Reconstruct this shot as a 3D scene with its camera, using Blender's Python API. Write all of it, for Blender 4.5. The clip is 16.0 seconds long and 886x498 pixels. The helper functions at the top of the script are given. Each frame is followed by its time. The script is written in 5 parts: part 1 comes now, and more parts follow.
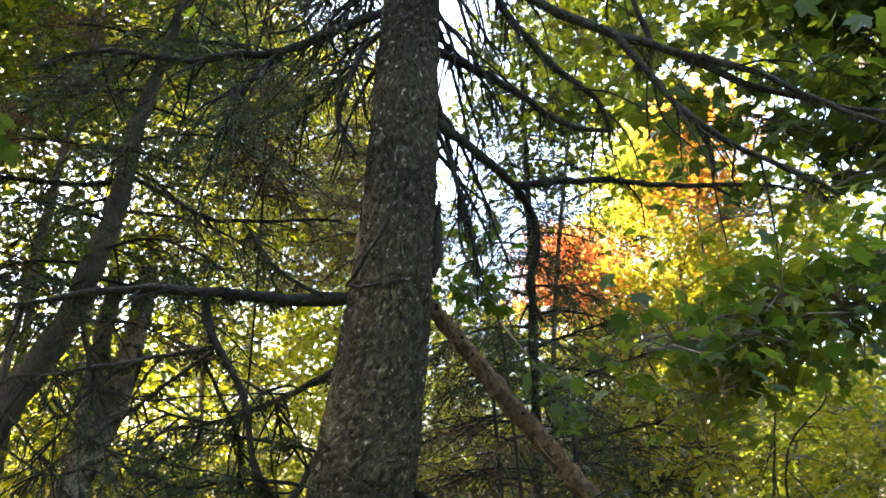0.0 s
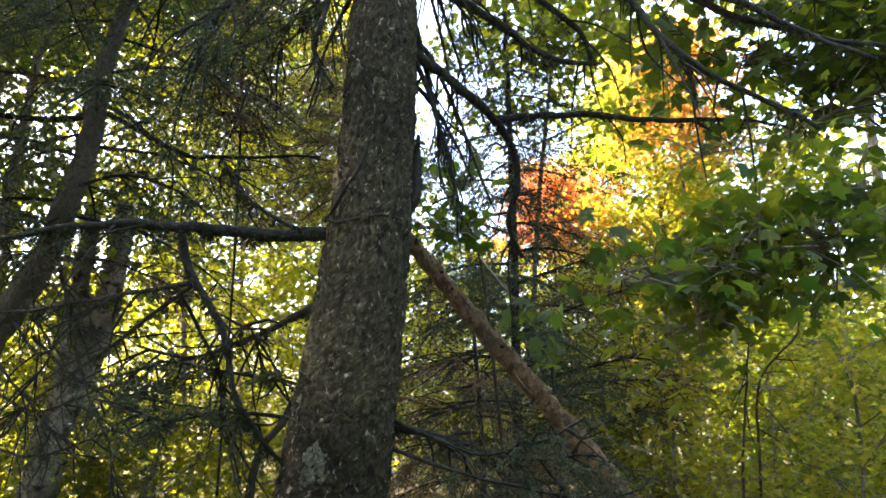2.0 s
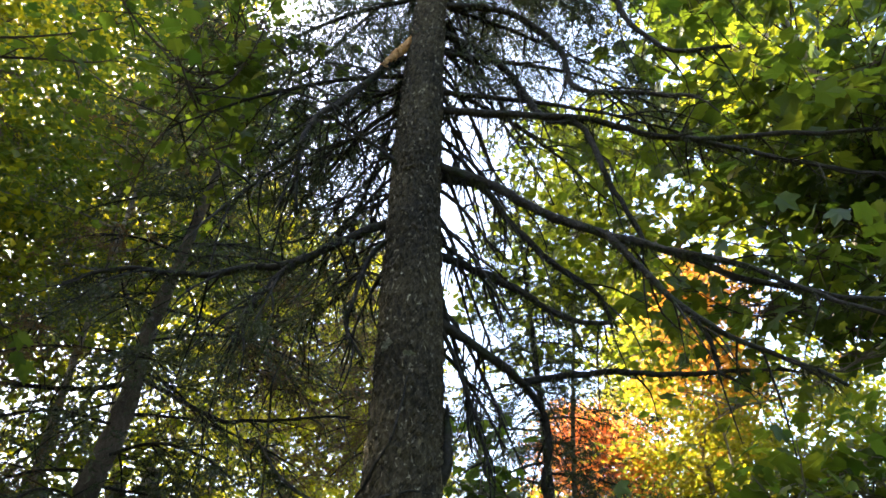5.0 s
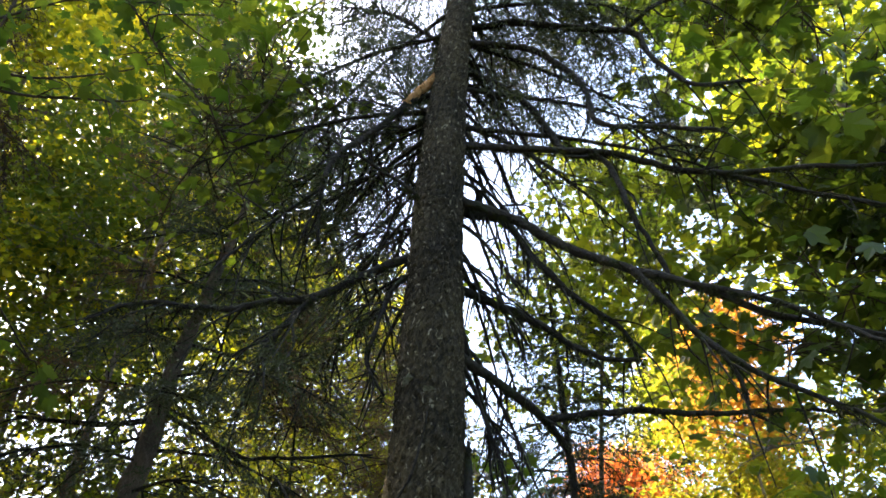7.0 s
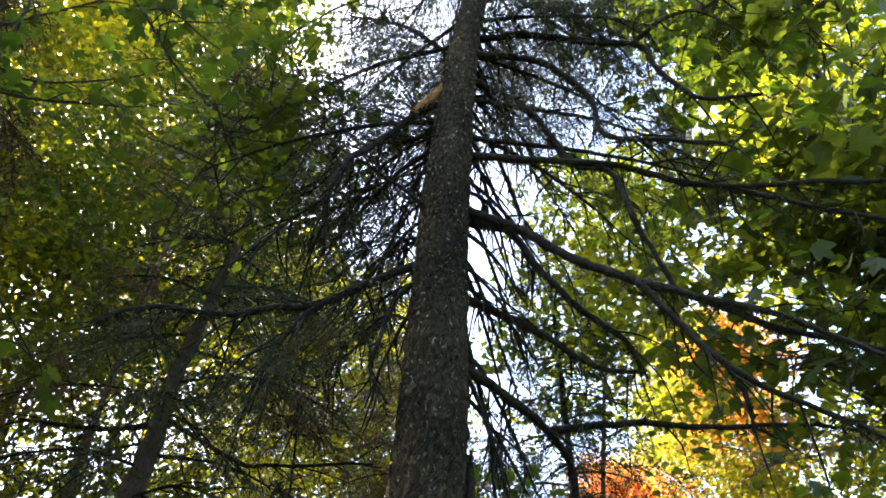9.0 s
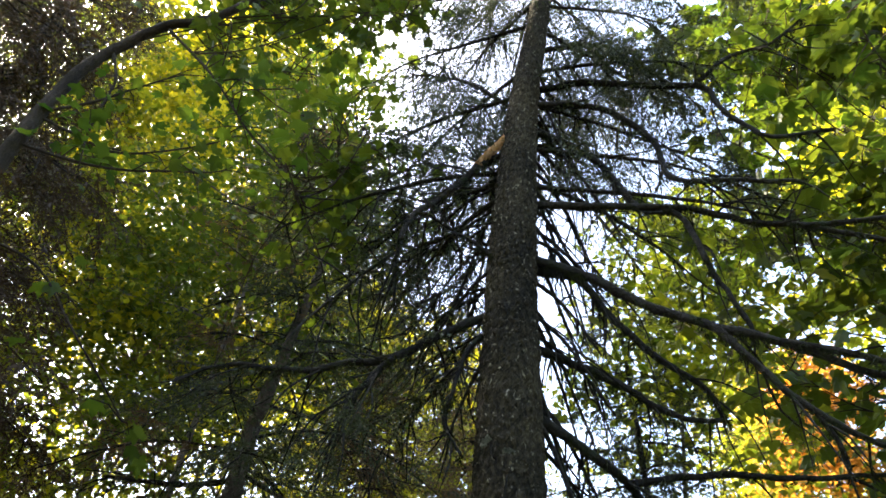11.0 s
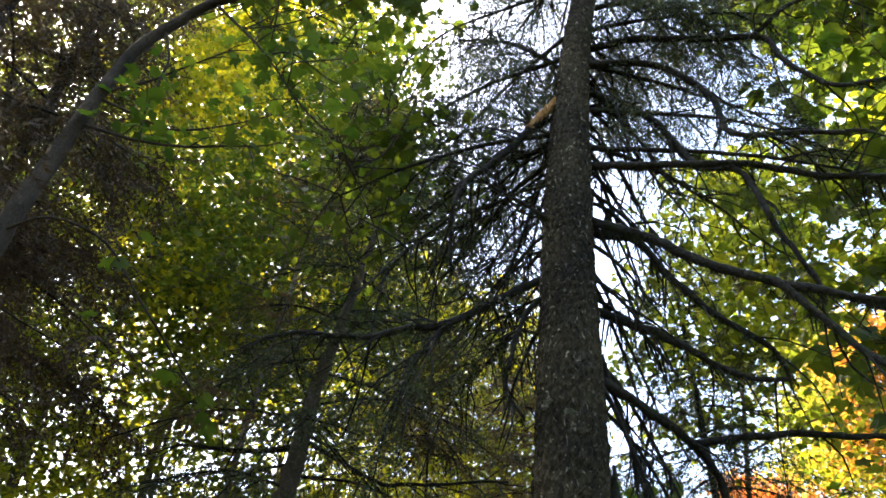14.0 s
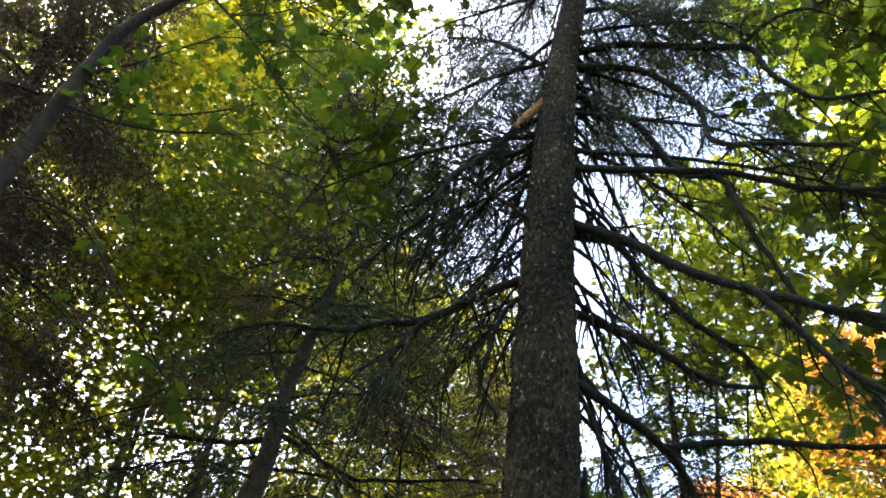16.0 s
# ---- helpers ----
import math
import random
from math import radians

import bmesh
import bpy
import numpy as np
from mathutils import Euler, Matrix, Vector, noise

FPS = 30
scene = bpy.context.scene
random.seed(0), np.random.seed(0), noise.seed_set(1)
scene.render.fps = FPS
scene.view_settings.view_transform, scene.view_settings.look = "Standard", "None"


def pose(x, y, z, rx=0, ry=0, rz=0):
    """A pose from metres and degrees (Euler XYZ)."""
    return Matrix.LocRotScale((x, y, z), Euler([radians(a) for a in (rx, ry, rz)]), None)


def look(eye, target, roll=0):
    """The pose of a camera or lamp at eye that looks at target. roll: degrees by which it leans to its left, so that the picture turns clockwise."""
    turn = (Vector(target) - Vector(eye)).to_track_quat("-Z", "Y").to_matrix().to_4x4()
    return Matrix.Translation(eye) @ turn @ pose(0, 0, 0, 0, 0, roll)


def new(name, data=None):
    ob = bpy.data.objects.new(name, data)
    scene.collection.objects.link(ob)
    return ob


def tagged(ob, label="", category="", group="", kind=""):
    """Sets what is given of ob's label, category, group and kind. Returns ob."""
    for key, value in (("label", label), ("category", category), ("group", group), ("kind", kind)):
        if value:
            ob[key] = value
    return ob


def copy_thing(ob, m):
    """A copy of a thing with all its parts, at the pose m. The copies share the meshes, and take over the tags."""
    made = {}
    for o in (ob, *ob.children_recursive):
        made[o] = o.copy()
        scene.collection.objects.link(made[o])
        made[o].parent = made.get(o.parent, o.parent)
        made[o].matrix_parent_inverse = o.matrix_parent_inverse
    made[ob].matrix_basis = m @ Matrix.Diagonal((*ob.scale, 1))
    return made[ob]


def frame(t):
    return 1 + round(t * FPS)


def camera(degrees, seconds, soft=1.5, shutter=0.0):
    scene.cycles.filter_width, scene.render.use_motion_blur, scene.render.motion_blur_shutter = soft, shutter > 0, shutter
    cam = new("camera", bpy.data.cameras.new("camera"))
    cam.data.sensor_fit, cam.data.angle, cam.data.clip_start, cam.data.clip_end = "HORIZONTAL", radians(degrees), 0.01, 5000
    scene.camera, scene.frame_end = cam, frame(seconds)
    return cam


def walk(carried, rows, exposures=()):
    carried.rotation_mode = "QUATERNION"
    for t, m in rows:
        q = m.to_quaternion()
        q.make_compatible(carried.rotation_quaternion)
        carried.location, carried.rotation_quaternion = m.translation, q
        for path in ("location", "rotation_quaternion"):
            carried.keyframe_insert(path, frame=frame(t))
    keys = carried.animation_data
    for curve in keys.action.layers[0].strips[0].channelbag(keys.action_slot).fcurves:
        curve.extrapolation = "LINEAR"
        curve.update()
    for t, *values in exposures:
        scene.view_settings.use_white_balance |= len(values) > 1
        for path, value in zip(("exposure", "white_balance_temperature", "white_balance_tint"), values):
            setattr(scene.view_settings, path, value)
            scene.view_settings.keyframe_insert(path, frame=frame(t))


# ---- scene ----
cam = camera(63.8, 16.0, soft=1.65)
EXPOSURE = 3.57
ROWS = [
    (0, 0, 0, 1.6, 108, -0, 0),
    (0.5, 0.008, 0.012, 1.589, 105.38, 0.23, -0.47),
    (1, 0.006, 0.016, 1.574, 103.24, 0.25, -0.91),
    (1.5, 0.01, 0.025, 1.567, 101.8, 0.31, -1.32),
    (2, 0.013, 0.019, 1.585, 103.12, 0.47, -1.34),
    (2.5, 0.012, -0.018, 1.624, 108.09, 0.82, -1.51),
    (3, 0.03, -0.041, 1.645, 111.36, 1.47, -1.46),
    (3.5, 0.034, -0.056, 1.651, 114.75, 1.74, -1.03),
    (4, 0.038, -0.076, 1.675, 118.15, 1.93, -0.45),
    (4.5, 0.032, -0.087, 1.68, 119.63, 1.95, 0.3),
    (5, 0.016, -0.102, 1.685, 122.11, 1.68, 1.57),
    (5.2, 0.017, -0.101, 1.685, 122.55, 1.55, 2.45),
    (7.3, 0.045, -0.066, 1.678, 125.5, 0.42, 3.4),
    (7.5, 0.045, -0.065, 1.677, 125.62, 0.34, 3.19),
    (8, 0.038, -0.07, 1.675, 126.02, -0.23, 2.68),
    (8.5, 0.032, -0.076, 1.67, 126.3, -0.34, 2.69),
    (9, 0.034, -0.07, 1.665, 126.15, -0.46, 3.1),
    (9.5, 0.031, -0.091, 1.671, 127.52, -0.86, 4.37),
    (9.7, 0.029, -0.094, 1.671, 128.04, -1.0, 5.2),
    (12, 0, -0.105, 1.671, 130.09, -2.56, 8.85),
    (12.5, -0.001, -0.103, 1.669, 129.78, -2.8, 9.03),
    (13, -0.012, -0.107, 1.663, 129.31, -3.32, 10.21),
    (13.5, -0.023, -0.096, 1.651, 127.89, -3.4, 11.98),
    (14, -0.031, -0.089, 1.645, 127.31, -3.06, 12.41),
    (14.5, -0.025, -0.084, 1.645, 127.38, -2.7, 12.03),
    (15, -0.026, -0.078, 1.646, 127.43, -3.27, 11.4),
    (15.5, -0.032, -0.087, 1.64, 127.25, -3.86, 11.11),
    (16, -0.02, -0.071, 1.639, 127.39, -4.04, 9.94),
]
walk(cam, [(t, pose(x, y, z, rx, ry, rz)) for t, x, y, z, rx, ry, rz in ROWS], exposures=[(0.0, EXPOSURE), (2.2, EXPOSURE), (3.5, EXPOSURE - 0.2), (5.0, EXPOSURE - 0.42), (8.0, EXPOSURE - 0.6), (16.0, EXPOSURE - 0.63)])

# ---- light ----
SUN_AZ, SUN_EL = -72.0, 51.0  # degrees clockwise from +y, and above the horizon
world = bpy.data.worlds.new("forest_sky")
scene.world = world
world.use_nodes = True
wn, wl = world.node_tree.nodes, world.node_tree.links
sky = wn.new("ShaderNodeTexSky")
sky.sky_type = "NISHITA"
sky.sun_disc = False
sky.sun_elevation, sky.sun_rotation = radians(SUN_EL), radians(SUN_AZ)
sky.air_density, sky.dust_density, sky.ozone_density = 1.0, 4.0, 1.0
wn["Background"].inputs["Strength"].default_value = 0.15
wl.new(sky.outputs[0], wn["Background"].inputs["Color"])
sun = new("sun", bpy.data.lights.new("sun", "SUN"))
sun.data.energy, sun.data.angle, sun.data.color = 4.0, radians(0.6), (1.0, 0.86, 0.62)
_az, _el = radians(SUN_AZ), radians(SUN_EL)
SUN_WAY = Vector((math.sin(_az) * math.cos(_el), math.cos(_az) * math.cos(_el), math.sin(_el)))
sun.matrix_world = look(SUN_WAY * 60, (0, 0, 0))

# ---- materials ----


def nodes_of(name):
    m = bpy.data.materials.new(name)
    m.use_nodes = True
    n, l = m.node_tree.nodes, m.node_tree.links
    return m, n, l, n["Principled BSDF"]


def ramp(n, stops):
    r = n.new("ShaderNodeValToRGB")
    while len(r.color_ramp.elements) < len(stops):
        r.color_ramp.elements.new(0.5)
    for e, (p, c) in zip(r.color_ramp.elements, stops):
        e.position, e.color = p, (*c, 1)
    return r


def bark_material(name, dark, mid, pale, scale, stretch=0.35, bump=0.6, pale_at=0.72, moss=None, moss_at=0.6, patch=0.4, fleck=None, fleck_at=0.58, stain=0.45, crevice_shade=0.0):
    """Flaky bark: cells stretched up the stem, pale flecks, broad stains and optional moss."""
    m, n, l, b = nodes_of(name)
    co = n.new("ShaderNodeTexCoord")
    mp = n.new("ShaderNodeMapping")
    mp.inputs["Scale"].default_value = (scale, scale, scale * stretch)
    l.new(co.outputs["Object"], mp.inputs["Vector"])
    warp = n.new("ShaderNodeTexNoise")
    warp.inputs["Scale"].default_value = 1.3
    warp.inputs["Detail"].default_value = 4
    l.new(mp.outputs[0], warp.inputs["Vector"])
    add = n.new("ShaderNodeMixRGB")
    add.blend_type = "ADD"
    add.inputs[0].default_value = 0.7
    l.new(mp.outputs[0], add.inputs[1])
    l.new(warp.outputs["Color"], add.inputs[2])
    vor = n.new("ShaderNodeTexVoronoi")
    vor.inputs["Scale"].default_value = 1.0
    l.new(add.outputs[0], vor.inputs["Vector"])
    grain = n.new("ShaderNodeTexNoise")
    grain.inputs["Scale"].default_value = 3.2
    grain.inputs["Detail"].default_value = 8
    grain.inputs["Roughness"].default_value = 0.7
    l.new(mp.outputs[0], grain.inputs["Vector"])
    big = n.new("ShaderNodeTexNoise")
    big.inputs["Scale"].default_value = 2.3
    big.inputs["Detail"].default_value = 5
    l.new(co.outputs["Object"], big.inputs["Vector"])
    r1 = ramp(n, [(0.3, dark), (0.55, mid), (pale_at, pale)])
    l.new(grain.outputs["Fac"], r1.inputs[0])
    r2 = ramp(n, [(0.0, tuple(c * 0.55 for c in dark)), (0.9, pale)])
    l.new(vor.outputs["Color"], r2.inputs[0])
    mix = n.new("ShaderNodeMixRGB")
    mix.inputs[0].default_value = patch
    l.new(r1.outputs[0], mix.inputs[1])
    l.new(r2.outputs[0], mix.inputs[2])
    st = ramp(n, [(0.34, (stain, stain, stain * 0.98)), (0.66, (1.25, 1.22, 1.15))])
    l.new(big.outputs["Fac"], st.inputs[0])
    mul = n.new("ShaderNodeMixRGB")
    mul.blend_type = "MULTIPLY"
    mul.inputs[0].default_value = 1.0
    l.new(mix.outputs[0], mul.inputs[1])
    l.new(st.outputs[0], mul.inputs[2])
    last = mul
    if fleck:
        fm = n.new("ShaderNodeMapping")
        fm.inputs["Scale"].default_value = (46, 46, 30)
        l.new(co.outputs["Object"], fm.inputs["Vector"])
        fn = n.new("ShaderNodeTexNoise")
        fn.inputs["Scale"].default_value = 1.0
        fn.inputs["Detail"].default_value = 3
        fn.inputs["Distortion"].default_value = 0.6
        l.new(fm.outputs[0], fn.inputs["Vector"])
        fr = ramp(n, [(fleck_at, (0, 0, 0)), (fleck_at + 0.12, (0.9, 0.9, 0.9))])
        l.new(fn.outputs["Fac"], fr.inputs[0])
        fx = n.new("ShaderNodeMixRGB")
        l.new(fr.outputs[0], fx.inputs[0])
        l.new(mul.outputs[0], fx.inputs[1])
        fx.inputs[2].default_value = (*fleck, 1)
        last = fx
    # dirt and painted shade in the cracks, ridges lightened, all in the colour
    if crevice_shade:
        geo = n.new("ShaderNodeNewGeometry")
        cr = ramp(n, [(0.44, (crevice_shade, crevice_shade * 0.95, crevice_shade * 0.85)), (0.50, (0.9, 0.9, 0.88)), (0.56, (1.5, 1.5, 1.45))])
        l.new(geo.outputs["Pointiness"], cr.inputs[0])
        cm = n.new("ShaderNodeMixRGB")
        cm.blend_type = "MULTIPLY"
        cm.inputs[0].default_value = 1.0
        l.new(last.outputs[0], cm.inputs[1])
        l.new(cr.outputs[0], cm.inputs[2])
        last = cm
    if moss:
        mn = n.new("ShaderNodeTexNoise")
        mn.inputs["Scale"].default_value = 9.0
        mn.inputs["Detail"].default_value = 6
        l.new(co.outputs["Object"], mn.inputs["Vector"])
        mr = ramp(n, [(moss_at, (0, 0, 0)), (moss_at + 0.12, (1, 1, 1))])
        l.new(mn.outputs["Fac"], mr.inputs[0])
        mm = n.new("ShaderNodeMixRGB")
        l.new(mr.outputs[0], mm.inputs[0])
        l.new(last.outputs[0], mm.inputs[1])
        mm.inputs[2].default_value = (*moss, 1)
        last = mm
    l.new(last.outputs[0], b.inputs["Base Color"])
    b.inputs["Roughness"].default_value = 0.88
    b.inputs["Specular IOR Level"].default_value = 0.25
    bp = n.new("ShaderNodeBump")
    bp.inputs["Strength"].default_value = bump
    bp.inputs["Distance"].default_value = 0.012
    hs = n.new("ShaderNodeMath")
    hs.operation = "ADD"
    l.new(grain.outputs["Fac"], hs.inputs[0])
    l.new(vor.outputs["Distance"], hs.inputs[1])
    l.new(hs.outputs[0], bp.inputs["Height"])
    l.new(bp.outputs[0], b.inputs["Normal"])
    return m


def leaf_material(name, tops, glow, single=False, rough=0.45, through_part=0.5):
    """A thin leaf: tops are colours of the lit side, glow of the light that comes through. single: each leaf is an object."""
    m, n, l, b = nodes_of(name)
    if single:
        rnd = n.new("ShaderNodeObjectInfo").outputs["Random"]
    else:
        rnd = n.new("ShaderNodeNewGeometry").outputs["Random Per Island"]
    co = n.new("ShaderNodeTexCoord")
    ns = n.new("ShaderNodeTexNoise")
    ns.inputs["Scale"].default_value = 38.0 if single else 1.1
    ns.inputs["Detail"].default_value = 5
    l.new(co.outputs["Object"], ns.inputs["Vector"])
    mixf = n.new("ShaderNodeMath")
    mixf.operation = "MULTIPLY_ADD"
    mixf.inputs[1].default_value = 0.7 if not single else 0.35
    l.new(ns.outputs["Fac"], mixf.inputs[0])
    sc = n.new("ShaderNodeMath")
    sc.operation = "MULTIPLY_ADD"
    sc.inputs[1].default_value, sc.inputs[2].default_value = 0.75, -0.22
    l.new(rnd, sc.inputs[0])
    l.new(sc.outputs[0], mixf.inputs[2])
    k = len(tops)
    r1 = ramp(n, [(i / max(1, k - 1), c) for i, c in enumerate(tops)])
    r2 = ramp(n, [(i / max(1, k - 1), c) for i, c in enumerate(glow)])
    l.new(mixf.outputs[0], r1.inputs[0])
    l.new(mixf.outputs[0], r2.inputs[0])
    l.new(r1.outputs[0], b.inputs["Base Color"])
    b.inputs["Roughness"].default_value = rough
    b.inputs["Specular IOR Level"].default_value = 0.35
    tr = n.new("ShaderNodeBsdfTranslucent")
    l.new(r2.outputs[0], tr.inputs["Color"])
    ms = n.new("ShaderNodeMixShader")
    ms.inputs[0].default_value = through_part
    l.new(b.outputs[0], ms.inputs[1])
    l.new(tr.outputs[0], ms.inputs[2])
    l.new(ms.outputs[0], n["Material Output"].inputs["Surface"])
    if single:
        bp = n.new("ShaderNodeBump")
        bp.inputs["Strength"].default_value = 0.3
        bp.inputs["Distance"].default_value = 0.003
        l.new(ns.outputs["Fac"], bp.inputs["Height"])
        l.new(bp.outputs[0], b.inputs["Normal"])
    return m


SPRUCE_BARK = bark_material("spruce_bark", (0.0058, 0.0046, 0.0024), (0.021, 0.0172, 0.0092), (0.17, 0.148, 0.096), 62, 0.55, 1.0, 0.72, patch=0.34, stain=0.28, crevice_shade=0.25, fleck=(0.36, 0.335, 0.255), fleck_at=0.62)
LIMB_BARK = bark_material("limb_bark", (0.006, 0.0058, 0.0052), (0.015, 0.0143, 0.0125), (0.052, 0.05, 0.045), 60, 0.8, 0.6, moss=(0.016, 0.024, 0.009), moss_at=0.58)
PALE_BARK = bark_material("pale_bark", (0.06, 0.05, 0.04), (0.17, 0.145, 0.115), (0.36, 0.33, 0.28), 22, 0.5, 0.5, moss=(0.022, 0.016, 0.011), moss_at=0.5)
MAPLE_BARK = bark_material("maple_bark", (0.07, 0.06, 0.05), (0.16, 0.14, 0.12), (0.32, 0.30, 0.27), 30, 0.3, 0.5)
DEAD_WOOD = bark_material("dead_wood", (0.035, 0.022, 0.012), (0.115, 0.075, 0.04), (0.36, 0.25, 0.14), 24, 1.0, 1.0, patch=0.5, fleck=(0.05, 0.034, 0.024), fleck_at=0.52)
GREY_BARK = bark_material("grey_maple_bark", (0.016, 0.0125, 0.009), (0.038, 0.03, 0.022), (0.09, 0.076, 0.058), 36, 0.4, 0.6, patch=0.25)
CONIFER_BARK = bark_material("conifer_bark", (0.035, 0.028, 0.022), (0.085, 0.07, 0.056), (0.2, 0.18, 0.155), 50, 0.5, 0.7, patch=0.2)
LICHEN = bark_material("lichen", (0.05, 0.052, 0.034), (0.19, 0.20, 0.135), (0.50, 0.52, 0.42), 90, 1.0, 1.0)
LITTER = bark_material("leaf_litter", (0.02, 0.014, 0.009), (0.05, 0.034, 0.018), (0.11, 0.078, 0.038), 9, 1.0, 1.0, moss=(0.03, 0.05, 0.012))
NEEDLE = leaf_material("needle_green", [(0.02, 0.029, 0.015), (0.042, 0.054, 0.024)], [(0.036, 0.057, 0.014), (0.09, 0.112, 0.028)], rough=0.5, through_part=0.25)
NEEDLE_DARK = leaf_material("needle_dark", [(0.03, 0.022, 0.012), (0.06, 0.038, 0.02)], [(0.04, 0.032, 0.012), (0.09, 0.055, 0.018)], rough=0.6, through_part=0.2)
# orange bark colour that stands in for sun on a limb
SUNLIT_BARK = bark_material("sunlit_bark", (0.2, 0.09, 0.03), (0.42, 0.22, 0.08), (0.6, 0.38, 0.17), 55, 0.7, 1.0)
NEEDLE_BROWN = leaf_material("needle_brown", [(0.06, 0.045, 0.025), (0.12, 0.075, 0.038)], [(0.10, 0.065, 0.022), (0.22, 0.13, 0.035)], rough=0.6, through_part=0.25)
LEAF_GREEN = leaf_material("leaf_green", [(0.02, 0.042, 0.010), (0.10, 0.125, 0.022)], [(0.09, 0.165, 0.010), (0.36, 0.375, 0.020)])
LEAF_LIME = leaf_material("leaf_lime", [(0.035, 0.065, 0.012), (0.16, 0.17, 0.022)], [(0.15, 0.215, 0.010), (0.54, 0.475, 0.014)], through_part=0.58)
LEAF_YELLOW = leaf_material("leaf_yellow", [(0.14, 0.15, 0.015), (0.22, 0.19, 0.02)], [(0.22, 0.31, 0.018), (0.50, 0.39, 0.025)], through_part=0.5)
# brighter yellow leaf: the sun's glow on high crowns is put into the colour
LEAF_SUNLIT = leaf_material("leaf_sunlit", [(0.12, 0.12, 0.014), (0.24, 0.20, 0.02)], [(0.34, 0.35, 0.012), (0.78, 0.62, 0.02)], through_part=0.66)
LEAF_ORANGE = leaf_material("leaf_orange", [(0.26, 0.13, 0.02), (0.32, 0.16, 0.025)], [(0.66, 0.30, 0.035), (0.72, 0.42, 0.06)], through_part=0.55)
LEAF_RED = leaf_material("leaf_red", [(0.30, 0.07, 0.02), (0.36, 0.13, 0.03)], [(0.92, 0.26, 0.07), (0.95, 0.48, 0.10)], through_part=0.55)
# green leaf darkened in its colour, for near foliage out of the sun
LEAF_SHADED = leaf_material("leaf_shaded_green", [(0.02, 0.046, 0.014), (0.036, 0.066, 0.017)], [(0.068, 0.128, 0.010), (0.18, 0.215, 0.014)], through_part=0.52)
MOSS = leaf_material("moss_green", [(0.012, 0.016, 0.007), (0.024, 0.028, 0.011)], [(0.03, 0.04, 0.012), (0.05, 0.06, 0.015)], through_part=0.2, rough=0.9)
NEAR_LEAF = leaf_material("near_leaf", [(0.02, 0.042, 0.010), (0.042, 0.066, 0.012)], [(0.07, 0.14, 0.012), (0.16, 0.22, 0.016)], single=True, rough=0.6)

# ---- building helpers ----


def mesh_of(name, verts, faces, mat, smooth=True):
    """verts: (n, 3); faces: list of (k, c) index arrays, each of one corner count."""
    me = bpy.data.meshes.new(name)
    verts = np.asarray(verts, dtype=np.float32)
    faces = [np.asarray(f, dtype=np.int32) for f in faces if len(f)]
    me.vertices.add(len(verts))
    me.vertices.foreach_set("co", verts.ravel())
    loops = np.concatenate([f.ravel() for f in faces])
    counts = np.concatenate([np.full(len(f), f.shape[1], dtype=np.int32) for f in faces])
    me.loops.add(len(loops))
    me.loops.foreach_set("vertex_index", loops)
    me.polygons.add(len(counts))
    me.polygons.foreach_set("loop_start", np.concatenate([[0], np.cumsum(counts)[:-1]]).astype(np.int32))
    me.polygons.foreach_set("use_smooth", np.full(len(counts), smooth, dtype=bool))
    me.update(calc_edges=True)
    me.validate()
    me.materials.append(mat)
    return me


class Geo:
    """Gathers tubes and scattered leaves for one mesh."""

    def __init__(self):
        self.v, self.f, self.n = [], {}, 0

    def add(self, verts, *faces):
        self.v.append(np.asarray(verts, dtype=np.float32))
        for f in faces:
            f = np.asarray(f, dtype=np.int32)
            if len(f):
                self.f.setdefault(f.shape[1], []).append(f + self.n)
        self.n += len(verts)

    def mesh(self, name, mat, smooth=True):
        return mesh_of(name, np.concatenate(self.v), [np.concatenate(f) for f in self.f.values()], mat, smooth)


def thing(name, label, category, at=(0, 0, 0), group="", kind=""):
    ob = new(name)
    ob.location = at
    ob.empty_display_size = 0.1
    return tagged(ob, label, category, group, kind)


def part(name, data, parent, label="", kind=""):
    """Links a mesh, given in world places, as one part under a thing or a part."""
    ob = new(name, data)
    ob.parent = parent
    root = parent
    off = Vector()
    while root:
        off += root.location
        root = root.parent
    ob.location = -off
    return tagged(ob, label, kind=kind)


def spline(points, step):
    """A smooth line through the points, with a station about every step metres."""
    p = np.asarray(points, dtype=float)
    if len(p) < 3:
        k = max(2, int(np.linalg.norm(p[1] - p[0]) / step) + 1)
        return p[0] + (p[1] - p[0]) * np.linspace(0, 1, k)[:, None]
    q = np.vstack([2 * p[0] - p[1], p, 2 * p[-1] - p[-2]])
    out = []
    for i in range(1, len(q) - 2):
        k = max(2, int(np.linalg.norm(q[i + 1] - q[i]) / step) + 1)
        u = np.linspace(0, 1, k, endpoint=False)[:, None]
        a, b, c, d = q[i - 1], q[i], q[i + 1], q[i + 2]
        out.append(0.5 * (2 * b + (c - a) * u + (2 * a - 5 * b + 4 * c - d) * u**2 + (3 * b - a - 3 * c + d) * u**3))
    out.append(p[-1:])
    return np.vstack(out)


